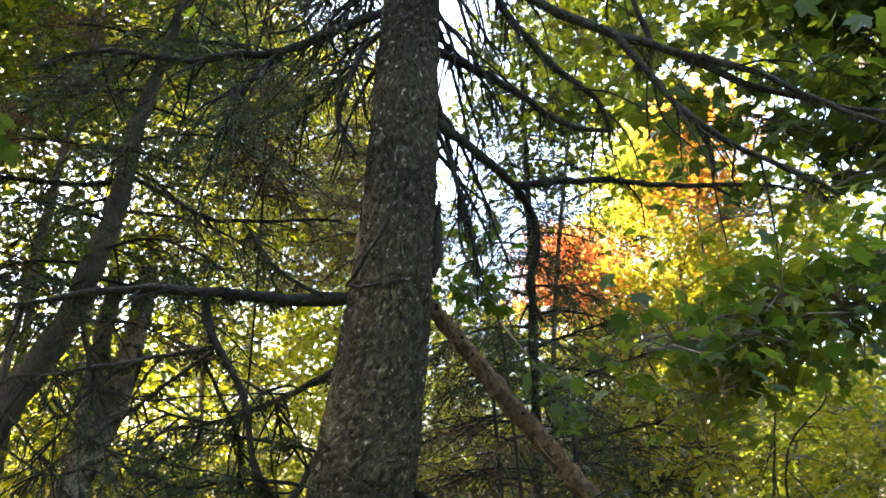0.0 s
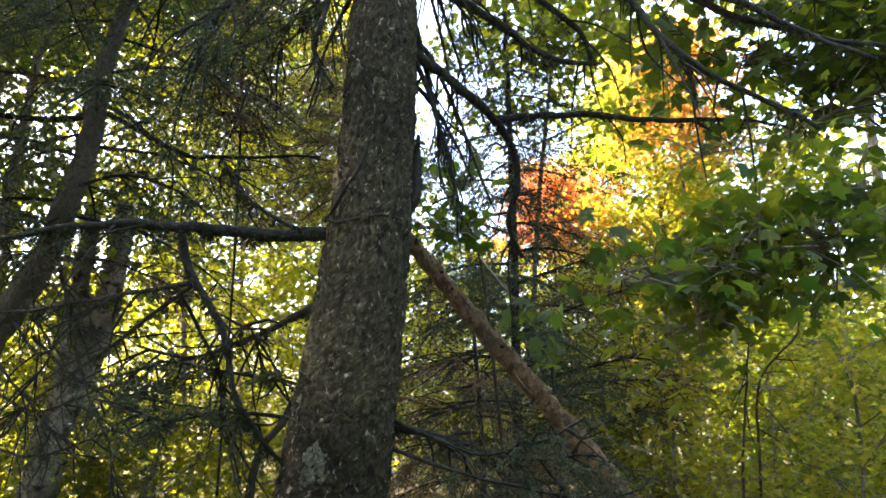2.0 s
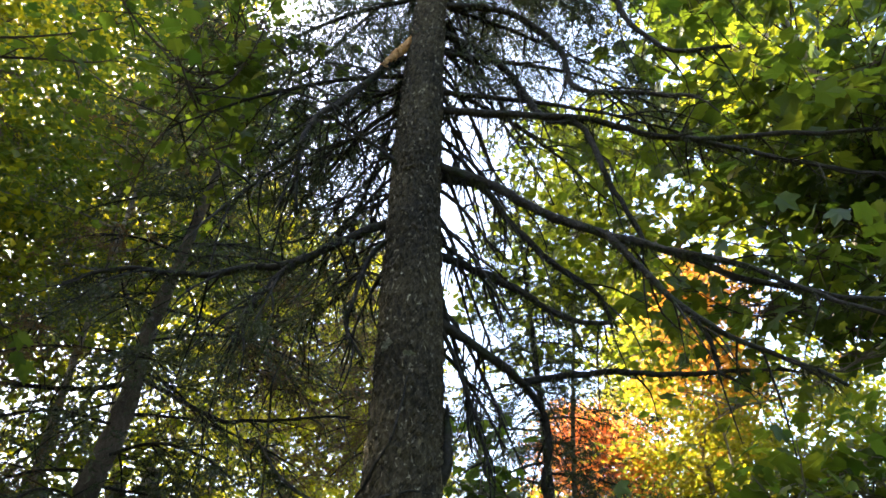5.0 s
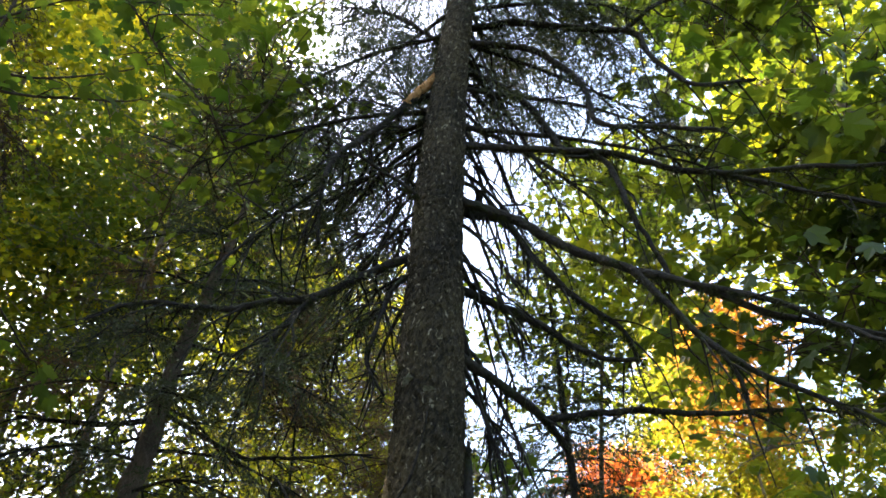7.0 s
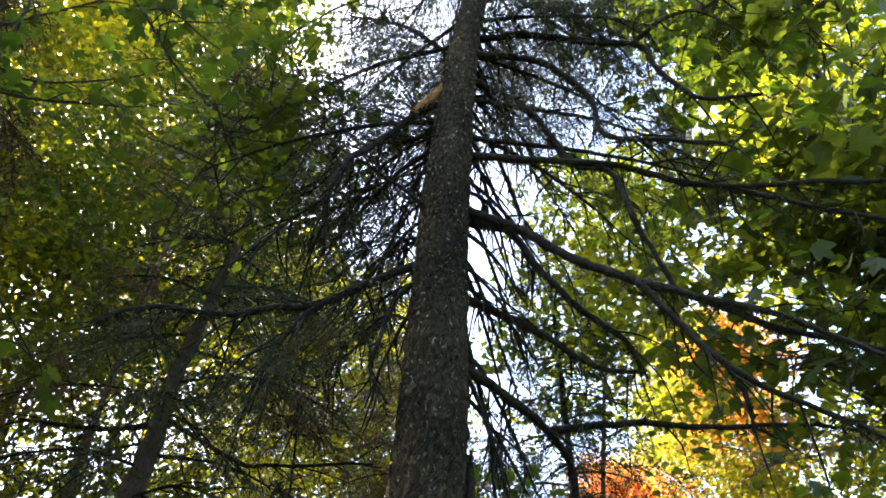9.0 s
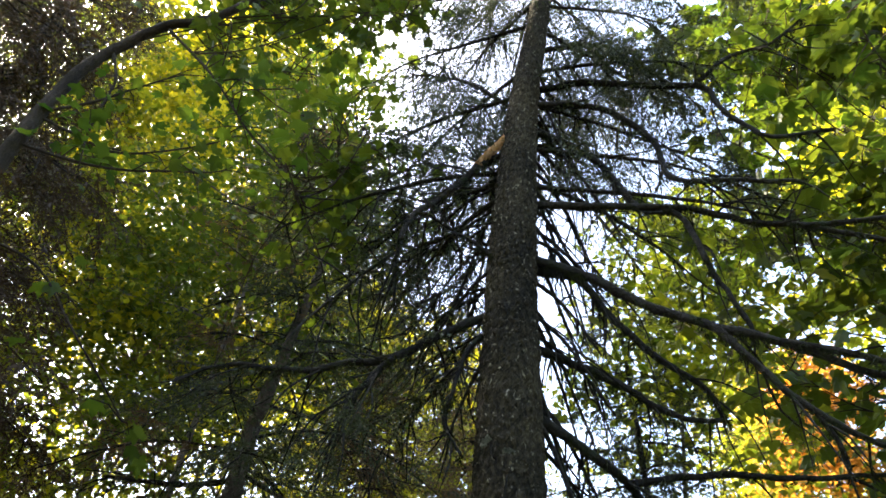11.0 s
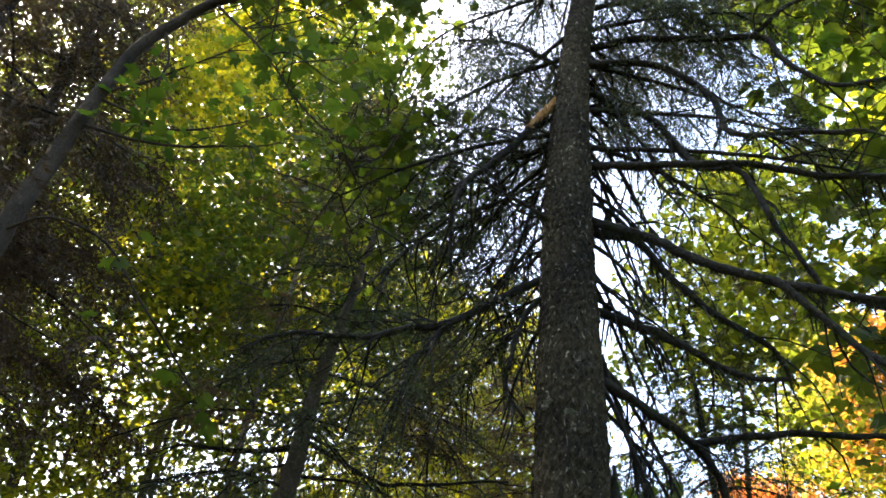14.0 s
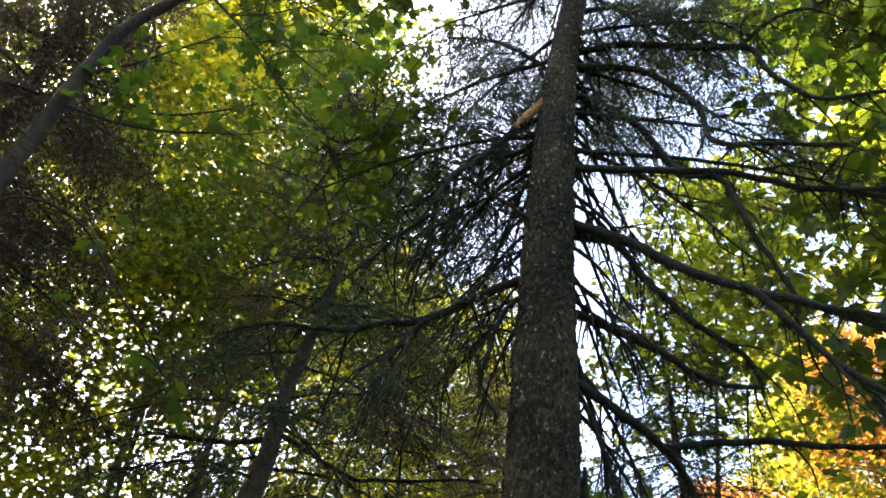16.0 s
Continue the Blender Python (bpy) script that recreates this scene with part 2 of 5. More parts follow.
def tube(line, radii, sides=8, knobs=0.0, rng=None, caps=True):
    """A capped tube along a line of stations; knobs makes it uneven."""
    line = np.asarray(line, dtype=float)
    k = len(line)
    radii = np.broadcast_to(np.asarray(radii, dtype=float), (k,)).copy()
    tang = np.gradient(line, axis=0)
    tang /= np.linalg.norm(tang, axis=1)[:, None] + 1e-9
    ref = np.array([0.31, 0.17, 0.93]) if abs(tang[:, 2]).mean() < 0.8 else np.array([0.2, 0.95, 0.1])
    u = np.cross(tang, ref)
    u /= np.linalg.norm(u, axis=1)[:, None] + 1e-9
    w = np.cross(tang, u)
    a = np.arange(sides) * 2 * np.pi / sides
    r = radii[:, None] * np.ones(sides)
    if knobs and rng is not None:
        bump = rng.normal(0, 1, (k, sides))
        bump = (bump + np.roll(bump, 1, 1) + np.vstack([bump[1:], bump[-1:]])) / 1.7
        r = r * (1 + knobs * bump)
    ring = line[:, None] + r[..., None] * (np.cos(a)[None, :, None] * u[:, None] + np.sin(a)[None, :, None] * w[:, None])
    verts = np.vstack([ring.reshape(-1, 3), line[:1], line[-1:]])
    i = np.arange(k - 1)[:, None] * sides
    j = np.arange(sides)[None]
    jn = (j + 1) % sides
    quads = np.stack([i + j, i + jn, i + sides + jn, i + sides + j], -1).reshape(-1, 4)
    c0, c1, base = k * sides, k * sides + 1, (k - 1) * sides
    if not caps:
        return verts[:-2], quads
    jj = np.arange(sides)
    ends = np.vstack([np.stack([np.full(sides, c0), (jj + 1) % sides, jj], 1), np.stack([np.full(sides, c1), base + jj, base + (jj + 1) % sides], 1)])
    return verts, quads, ends


def taper(k, r0, r1, power=0.8):
    return r1 + (r0 - r1) * (1 - np.linspace(0, 1, k)) ** power


def frames_from(ways, rng, up=None):
    """Turning matrices whose first axis runs along ways and whose third leans to up (or anywhere)."""
    x = ways / (np.linalg.norm(ways, axis=1)[:, None] + 1e-9)
    z = rng.normal(0, 1, x.shape) if up is None else up
    y = np.cross(z, x)
    y /= np.linalg.norm(y, axis=1)[:, None] + 1e-9
    return np.stack([x, y, np.cross(x, y)], -1)


def scatter(geo, verts, tris, places, turns, sizes):
    v = np.einsum("nij,kj->nki", turns, verts) * sizes[:, None, None] + places[:, None]
    k = len(verts)
    f = tris[None] + (np.arange(len(places)) * k)[:, None, None]
    geo.add(v.reshape(-1, 3), f.reshape(-1, tris.shape[1]))


def maple_outline(rng, lobes=5, fine=True):
    """Half-open fan outline of a lobed leaf of length 1, stalk at the origin, along +x."""
    pts = []
    for deg, r in ((-150, 0.34), (-120, 0.52), (-92, 0.44), (-64, 0.70), (-48, 0.80), (-27, 0.53), (-11, 0.76), (0, 1.0), (11, 0.76), (27, 0.53), (48, 0.80), (64, 0.70), (92, 0.44), (120, 0.52), (150, 0.34)):
        if not fine and deg in (-64, 64, -11, 11):
            continue
        r *= 1 + rng.uniform(-0.07, 0.07)
        a = radians(deg + rng.uniform(-3, 3))
        pts.append((0.28 + r * 0.72 * math.cos(a), r * 0.72 * math.sin(a)))
    return pts


def maple_leaf(rng, fine=True):
    """A lobed leaf, folded along its midrib, with drooping lobes."""
    fold, droop = rng.uniform(0.1, 0.35), rng.uniform(0.15, 0.5)
    out = maple_outline(rng, fine=fine)
    v = [(0.0, 0, 0), (0.28, 0, 0)] + [(x, y, fold * abs(y) - droop * (x - 0.2) ** 2 * 0.8 - 0.35 * droop * y * y * 3) for x, y in out]
    t = [(1, i, i + 1) for i in range(2, len(v) - 1)] + [(1, len(v) - 1, 0), (1, 0, 2)]
    return np.array(v, dtype=float), np.array(t)


LEAF_RNG = np.random.default_rng(5)
FAR_LEAF = (np.array([(0, 0, 0), (0.42, 0.40, 0.04), (1, 0, -0.14), (0.42, -0.40, 0.04)], dtype=float), np.array([(0, 1, 2), (0, 2, 3)]))
MID_LEAVES = [maple_leaf(LEAF_RNG) for _ in range(5)]


def spray_shape(rng, shoots=7, needles=6, needle=0.09, width=0.014, curl=0.25, thick=0.007):
    """A conifer twig of length 1 along +x with side shoots, all set with needles."""
    v, f = [], []

    def stick(a, b, w):
        d = b - a
        n = np.cross(d, (0.1, 0.2, 1.0))
        n *= w / (np.linalg.norm(n) + 1e-9)
        m = np.cross(d, n)
        m *= w / (np.linalg.norm(m) + 1e-9)
        k = len(v)
        v.extend([a + n, a - 0.5 * n + 0.87 * m, a - 0.5 * n - 0.87 * m, b])
        f.extend([(k, k + 1, k + 3), (k + 1, k + 2, k + 3), (k + 2, k, k + 3)])

    def bristles(a, b, count):
        d = (b - a) / (np.linalg.norm(b - a) + 1e-9)
        for s in np.linspace(0.1, 1, count):
            p = a + (b - a) * s
            o = rng.normal(0, 1, 3)
            o -= d * o.dot(d)
            o /= np.linalg.norm(o)
            tip = p + needle * rng.uniform(0.7, 1.2) * (0.75 * o + 0.6 * d)
            side = np.cross(o, d) * width
            k = len(v)
            v.extend([p - side, p + side, tip])
            f.append((k, k + 1, k + 2))

    xs = np.linspace(0, 1, 5)
    stem = np.stack([xs, 0.06 * np.sin(xs * 4 + rng.uniform(0, 6)), -curl * xs**2], 1)
    for a, b in zip(stem[:-1], stem[1:]):
        stick(a, b, thick)
        bristles(a, b, needles // 2)
    for i in range(shoots):
        s = 0.12 + 0.8 * i / shoots
        a = np.array([s, 0.06 * math.sin(s * 4), -curl * s * s])
        side = 1 if i % 2 else -1
        ln = rng.uniform(0.25, 0.5) * (1.1 - s * 0.6)
        b = a + ln * np.array([0.65, side * 0.7, -rng.uniform(0.0, 0.55)])
        k = len(v)
        v.extend([a + (0, thick * 0.6, 0), a - (0, thick * 0.6, 0), b])
        f.append((k, k + 1, k + 2))
        bristles(a, b, needles)
    return np.array(v), np.array(f)


SPRAY_RNG = np.random.default_rng(11)
SPRAYS = [spray_shape(SPRAY_RNG, shoots=8, needles=6, needle=0.075, width=0.015, curl=0.10) for _ in range(4)]
FULL_SPRAYS = [spray_shape(SPRAY_RNG, shoots=9, needles=7, needle=0.13, width=0.034, curl=0.10, thick=0.008) for _ in range(3)]
TUFTS = [spray_shape(SPRAY_RNG, shoots=3, needles=4, needle=0.4, width=0.06, curl=0.2, thick=0.03) for _ in range(3)]
BARE_SPRAYS = [spray_shape(SPRAY_RNG, shoots=6, needles=3, needle=0.04, width=0.009, curl=0.3, thick=0.009) for _ in range(4)]


def dress(geo, lines, every, size, droop, rng, shapes, start=0.3, spread=0.7, out_way=0.5):
    """Sets conifer twigs along lines, hanging by droop."""
    places, ways = [], []
    for ln in lines:
        ln = np.asarray(ln)
        seg = np.linalg.norm(np.diff(ln, axis=0), axis=1)
        s = np.concatenate([[0], np.cumsum(seg)])
        k = max(1, int(s[-1] * (1 - start) / every))
        at = rng.uniform(start, 1, k) * s[-1]
        for x in at:
            i = min(len(seg) - 1, int(np.searchsorted(s, x) - 1))
            i = max(0, i)
            u = (x - s[i]) / (seg[i] + 1e-9)
            d = (ln[i + 1] - ln[i]) / (seg[i] + 1e-9)
            places.append(ln[i] + (ln[i + 1] - ln[i]) * u)
            side = np.cross(d, (0, 0, 1.0)) * rng.choice((-1, 1))
            ways.append(out_way * d + spread * side + np.array([0, 0, -droop]) + rng.normal(0, 0.28, 3))
    if not places:
        return
    places, ways = np.array(places), np.array(ways)
    pick = rng.integers(0, len(shapes), len(places))
    for k, (v, f) in enumerate(shapes):
        w = pick == k
        if w.any():
            up = np.tile((0, 0, 1.0), (int(w.sum()), 1)) + rng.normal(0, 0.5, (int(w.sum()), 3))
            scatter(geo, v, f, places[w], frames_from(ways[w], rng, up), size * rng.uniform(0.5, 1.25, int(w.sum())))


# ---- ground ----
def forest_floor():
    rng = np.random.default_rng(3)
    ring = np.concatenate([np.linspace(0, 24, 60), np.geomspace(26, 1800, 22)])
    ang = np.linspace(0, 2 * np.pi, 96, endpoint=False)
    g = Geo()
    vs = []
    for r in ring:
        for a in ang:
            x, y = r * math.cos(a), r * math.sin(a)
            h = 0.10 * noise.noise((x * 0.5, y * 0.5, 0)) + 0.03 * noise.noise((x * 2.2, y * 2.2, 4))
            vs.append((x, y, h * min(1, 24 / (r + 1)) - 0.02))
    n = len(ang)
    i = np.arange(len(ring) - 1)[:, None] * n
    j = np.arange(n)[None]
    g.add(np.array(vs), np.stack([i + j, i + n + j, i + n + (j + 1) % n, i + (j + 1) % n], -1).reshape(-1, 4))
    ob = new("ground", g.mesh("ground", LITTER))
    tagged(ob, "brown forest floor of leaf litter with moss patches", "ground", kind="structure")


forest_floor()

# ---- the big spruce ----
TRUNK_LINE = [(-0.40, 2.98, -0.1), (-0.385, 3.0, 0.6), (-0.369, 3.0, 1.18), (-0.325, 3.0, 1.55), (-0.212, 3.0, 2.55), (-0.165, 3.0, 3.7), (-0.135, 3.0, 4.3), (-0.075, 3.0, 5.1), (0.0, 3.0, 5.75), (0.12, 3.02, 6.55), (0.22, 3.05, 7.6), (0.28, 3.08, 9.2), (0.30, 3.1, 12.8)]
TRUNK_Z = [-0.1, 0.15, 0.6, 1.18, 1.55, 2.55, 3.7, 4.3, 5.1, 5.75, 6.55, 7.6, 9.2, 12.8]
TRUNK_D = [0.66, 0.56, 0.48, 0.436, 0.42, 0.335, 0.272, 0.25, 0.212, 0.182, 0.152, 0.125, 0.09, 0.02]


def cells(u, v, nu, rng):
    """Jittered cells on a sheet that closes after nu in u: the distance gap at the nearest edge, and a value a cell."""
    nv = int(v.max()) + 4
    jx, jy, val = rng.uniform(0.1, 0.9, (nv, nu)), rng.uniform(0.1, 0.9, (nv, nu)), rng.uniform(0, 1, (nv, nu))
    iu, iv = np.floor(u).astype(int), np.floor(v).astype(int)
    best, second, value = np.full(u.shape, 9.0), np.full(u.shape, 9.0), np.zeros(u.shape)
    for dv in (-1, 0, 1):
        for du in (-1, 0, 1):
            cu, cv = iu + du, np.clip(iv + dv, 0, nv - 1)
            d = np.hypot(cu + jx[cv, cu % nu] - u, iv + dv + jy[cv, cu % nu] - v)
            near = d < best
            second = np.where(near, best, np.minimum(second, d))
            value = np.where(near, val[cv, cu % nu], value)
            best = np.where(near, d, best)
    return second - best, value


def spruce_trunk():
    rng = np.random.default_rng(21)
    line = spline(TRUNK_LINE, 0.011)
    line = np.vstack([line[line[:, 2] < 6.8], line[line[:, 2] >= 6.8][::5]])
    z = line[:, 2]
    rad = np.interp(z, TRUNK_Z, TRUNK_D) / 2
    sides = 104
    a = np.arange(sides) * 2 * np.pi / sides
    zz, aa = np.meshgrid(z, a, indexing="ij")
    u, v = aa / (2 * np.pi) * 34, (zz + 0.2) / 0.05
    warp = rng.normal(0, 1, zz.shape)
    for _ in range(6):
        warp = (warp + np.roll(warp, 1, 1) + np.roll(warp, -1, 1) + np.vstack([warp[1:], warp[-1:]]) + np.vstack([warp[:1], warp[:-1]])) / 5
    gap, val = cells(u + 1.6 * warp, v + 1.6 * np.roll(warp, 40, 1), 34, rng)
    relief = 0.013 * np.clip(gap * 3.0, 0, 1) * (0.35 + val) + 0.003 * warp
    gap2, val2 = cells(aa / (2 * np.pi) * 90, (zz + 0.2) / 0.02, 90, rng)
    relief += 0.002 * np.clip(gap2 * 3, 0, 1) * val2
    whorl = np.clip((zz - 2.6) / 1.2, 0, 1) * (0.5 + 0.5 * np.sin(zz * 2 * np.pi / 0.055 + 5 * warp + 1.1 * np.sin(aa * 2))) ** 3
    relief += 0.005 * whorl * (0.6 + 0.4 * np.sin(3 * aa + zz * 9))
    swell = 0.012 * np.sin(2 * aa + zz * 1.7) + 0.006 * np.sin(5 * aa - zz * 2.3)
    flare = np.exp(-np.clip(zz, 0, 9) / 0.22) * 0.07 * np.maximum(0, np.sin(5 * aa + 0.6))
    r = rad[:, None] * (1 + 0.35 * swell) + (relief - 0.004) * np.clip(rad / 0.13, 0.3, 1)[:, None] + flare
    ring = np.stack([line[:, 0:1] + r * np.cos(aa), line[:, 1:2] + r * np.sin(aa), zz], -1)
    k = len(line)
    i = np.arange(k - 1)[:, None] * sides
    j = np.arange(sides)[None]
    g = Geo()
    g.add(ring.reshape(-1, 3), np.stack([i + j, i + (j + 1) % sides, i + sides + (j + 1) % sides, i + sides + j], -1).reshape(-1, 4))
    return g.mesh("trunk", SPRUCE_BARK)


spruce = thing("spruce_tree", "tall old spruce with flaking grey bark and bare drooping limbs", "tree", (-0.40, 2.98, 0))
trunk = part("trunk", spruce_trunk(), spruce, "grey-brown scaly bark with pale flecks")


def limb(tree, points, r0, r1, seed, twigs=0, twig_len=0.35, sprays=0, spray_len=0.3, droop=0.6, shapes=None, mat=None, needle_mat=None, start=0.25, name="limb", label="", forks=(), step=0.035, sides=9, moss=0.0):
    """A limb along points, with side twigs and hanging needle twigs as parts of it; forks are further lines (points, r0, r1)."""
    rng = np.random.default_rng(seed)
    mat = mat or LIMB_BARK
    g = Geo()
    lines = []
    for pts, a, b in ((points, r0, r1), *forks):
        ln = spline(pts, step)
        kick = rng.normal(0, 1, ln.shape)
        for _ in range(3):
            kick = (kick + np.vstack([kick[1:], kick[-1:]]) + np.vstack([kick[:1], kick[:-1]])) / 3
        ln = ln + kick * 0.010 * np.linspace(0, 1, len(ln))[:, None] ** 0.5
        g.add(*tube(ln, taper(len(ln), a, b), sides, 0.10, rng))
        lines.append(ln)
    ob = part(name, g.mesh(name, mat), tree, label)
    tw = Geo()
    twig_lines = []
    for _ in range(twigs):
        ln = lines[rng.integers(0, len(lines))]
        i = rng.integers(int(len(ln) * start), len(ln) - 1)
        d = ln[min(i + 1, len(ln) - 1)] - ln[i - 1]
        d /= np.linalg.norm(d) + 1e-9
        side = np.cross(d, (0, 0, 1.0)) * rng.choice((-1, 1))
        way = 0.45 * d + 0.5 * side + np.array([0, 0, -droop * rng.uniform(0.2, 1.4)]) + rng.normal(0, 0.25, 3)
        way /= np.linalg.norm(way)
        L = twig_len * rng.uniform(0.4, 1.3)
        p = ln[i]
        t = spline([p, p + way * L * 0.5 + rng.normal(0, 0.02, 3), p + way * L + np.array([0, 0, -0.12 * L]) + rng.normal(0, 0.04, 3)], 0.11)
        tw.add(*tube(t, taper(len(t), 0.0075, 0.0022), 3, caps=False))
        twig_lines.append(t)
    if sprays and shapes is not None:
        each = max(0.01, sum(np.linalg.norm(np.diff(x, axis=0), axis=1).sum() for x in lines + twig_lines) / sprays)
        ng = Geo()
        dress(ng, lines + twig_lines, each, spray_len, droop, rng, shapes, start=start * 0.7)
        if ng.n:
            part("needle_foliage", ng.mesh("needle_foliage", needle_mat or NEEDLE), ob, "fine twigs with short dark needles", kind="stuff")
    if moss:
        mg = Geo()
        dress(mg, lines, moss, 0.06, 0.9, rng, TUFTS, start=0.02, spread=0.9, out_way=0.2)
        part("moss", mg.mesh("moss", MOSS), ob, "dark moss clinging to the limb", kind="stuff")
    if tw.n:
        part("twig_growth", tw.mesh("twig_growth", mat), ob, "thin bare side twigs", kind="stuff")
    return ob


B, S = BARE_SPRAYS, SPRAYS
# limbs to the right, from the lowest up
limb(spruce, [(-0.206, 2.980, 1.559), (0.023, 3.000, 1.508), (0.189, 3.100, 1.448), (0.427, 3.200, 1.388)], 0.018, 0.006, 1, 10, 0.3, 15, 0.25, shapes=S, moss=0.028)
limb(spruce, [(-0.224, 2.980, 1.270), (-0.068, 3.000, 1.212), (0.115, 3.100, 1.110)], 0.012, 0.005, 2, 6, 0.25, moss=0.028)
limb(spruce, [(-0.190, 2.960, 1.560), (0.069, 3.000, 1.498), (0.303, 3.050, 1.427), (0.518, 3.080, 1.401), (0.713, 3.100, 1.422)], 0.013, 0.004, 21, 14, 0.28, 46, 0.26, droop=0.15, shapes=S, start=0.4)
limb(spruce, [(-0.144, 3.000, 3.296), (0.210, 3.200, 3.106), (0.368, 3.350, 3.024), (0.470, 3.450, 2.885), (0.484, 3.500, 2.710), (0.439, 3.550, 2.557), (0.508, 3.600, 2.376)], 0.028, 0.010, 3, 8, 0.4, 7, 0.3, shapes=B, forks=[([(0.369, 3.350, 3.030), (0.796, 3.500, 3.123), (1.247, 3.600, 3.136), (1.787, 3.800, 3.223), (2.386, 4.000, 3.234)], 0.02, 0.006)], moss=0.028)
limb(spruce, [(-0.125, 3.000, 3.639), (0.269, 3.200, 3.551), (0.508, 3.300, 3.440), (0.686, 3.350, 3.363), (0.870, 3.400, 3.366)], 0.025, 0.012, 4, 7, 0.4, 6, 0.3, shapes=B, moss=0.028)
limb(spruce, [(-0.124, 3.100, 4.196), (0.221, 3.300, 4.250), (0.374, 3.350, 4.023), (0.600, 3.400, 3.773), (0.771, 3.400, 3.606), (0.843, 3.400, 3.513), (0.879, 3.400, 3.380)], 0.03, 0.010, 5, 9, 0.4, 4, 0.3, shapes=B, moss=0.028)
limb(spruce, [(-0.102, 3.000, 4.217), (0.231, 2.950, 4.003), (0.478, 2.900, 3.782), (0.763, 2.850, 3.603), (1.056, 2.800, 3.452), (1.338, 2.800, 3.291), (1.698, 2.800, 3.185), (2.061, 2.800, 3.126)], 0.028, 0.010, 6, 15, 0.4, 4, 0.3, shapes=B, forks=[([(0.789, 2.850, 3.595), (0.907, 2.800, 3.371), (1.012, 2.750, 3.160), (1.138, 2.700, 3.003), (1.305, 2.700, 2.898), (1.625, 2.700, 2.714)], 0.020, 0.008), ([(1.073, 2.720, 3.071), (1.111, 2.700, 2.938), (1.122, 2.700, 2.809)], 0.012, 0.006), ([(1.056, 2.800, 3.452), (1.334, 2.750, 3.337), (1.575, 2.700, 3.165), (1.822, 2.600, 2.964)], 0.018, 0.008)], moss=0.028)
limb(spruce, [(-0.080, 3.000, 4.598), (0.233, 3.000, 4.558), (0.559, 3.000, 4.519), (0.880, 3.000, 4.471), (1.181, 3.000, 4.335), (1.520, 3.000, 4.283), (1.971, 3.000, 4.309), (2.605, 3.000, 4.309)], 0.024, 0.010, 7, 14, 0.4, 4, 0.3, shapes=B, forks=[([(1.412, 3.000, 4.297), (1.716, 3.000, 4.183), (2.058, 3.000, 4.077), (2.478, 3.000, 3.967)], 0.016, 0.008)], moss=0.028)
limb(spruce, [(-0.032, 3.050, 5.359), (0.338, 3.100, 5.105), (0.480, 3.100, 4.873), (0.600, 3.050, 4.549), (0.808, 3.000, 4.418), (0.874, 2.950, 4.047), (0.954, 2.950, 3.801), (1.013, 2.950, 3.555)], 0.027, 0.010, 8, 11, 0.4, 7, 0.3, shapes=B, moss=0.028)
limb(spruce, [(0.033, 3.000, 5.515), (0.442, 3.050, 5.487), (0.669, 3.050, 5.272), (0.768, 3.000, 5.025), (0.766, 2.950, 4.725), (0.849, 2.900, 4.596), (1.098, 2.850, 4.527), (1.433, 2.800, 4.422)], 0.025, 0.010, 9, 14, 0.4, 7, 0.3, shapes=B, moss=0.028)
limb(spruce, [(0.060, 3.050, 5.727), (0.392, 3.050, 5.763), (0.713, 3.000, 5.622), (1.111, 2.950, 5.464), (1.158, 2.900, 5.224), (1.231, 2.850, 4.996), (1.359, 2.800, 4.798), (1.687, 2.800, 4.811)], 0.027, 0.010, 10, 14, 0.4, 6, 0.3, shapes=B, forks=[([(1.063, 2.950, 5.489), (1.324, 2.900, 5.691), (1.604, 2.850, 5.742), (1.906, 2.800, 6.009)], 0.016, 0.006)], moss=0.028)
limb(spruce, [(0.123, 3.050, 6.184), (0.438, 3.100, 6.271), (0.701, 3.100, 6.083), (0.971, 3.150, 5.777)], 0.022, 0.006, 11, 20, 0.4, 66, 0.32, shapes=S, needle_mat=NEEDLE, moss=0.028)
# limbs to the left
limb(spruce, [(-0.365, 3.000, 2.353), (-0.633, 2.900, 2.319), (-0.806, 2.850, 2.327), (-0.961, 2.800, 2.323), (-1.198, 2.800, 2.346), (-1.490, 2.850, 2.334), (-1.809, 2.900, 2.295)], 0.030, 0.006, 12, 14, 0.35, 5, 0.3, droop=0.3, shapes=B, forks=[([(-0.967, 2.800, 2.321), (-0.928, 2.800, 2.173), (-0.837, 2.800, 2.025), (-0.763, 2.800, 1.881), (-0.718, 2.820, 1.686), (-0.653, 2.850, 1.537), (-0.545, 2.900, 1.402)], 0.018, 0.007), ([(-0.509, 2.920, 2.339), (-0.624, 2.950, 2.407), (-0.722, 3.000, 2.479), (-0.909, 3.100, 2.710)], 0.010, 0.004)], moss=0.016)
limb(spruce, [(-0.406, 3.000, 2.057), (-0.496, 3.050, 2.024), (-0.681, 3.200, 1.963), (-0.907, 3.400, 1.908), (-1.120, 3.500, 1.859), (-1.408, 3.600, 1.930)], 0.018, 0.006, 13, 16, 0.35, 33, 0.3, droop=0.3, shapes=S, moss=0.028)
limb(spruce, [(-0.198, 3.000, 3.856), (-0.542, 2.950, 3.661), (-0.766, 2.900, 3.514), (-0.976, 2.900, 3.510), (-1.167, 2.900, 3.470), (-1.394, 2.900, 3.494), (-1.639, 2.950, 3.560), (-1.955, 3.000, 3.521)], 0.025, 0.008, 14, 30, 0.4, 66, 0.32, droop=0.3, shapes=S, forks=[([(-0.752, 2.900, 3.520), (-0.864, 2.850, 3.356), (-0.923, 2.820, 3.237), (-0.945, 2.800, 3.133)], 0.020, 0.012)], moss=0.028)
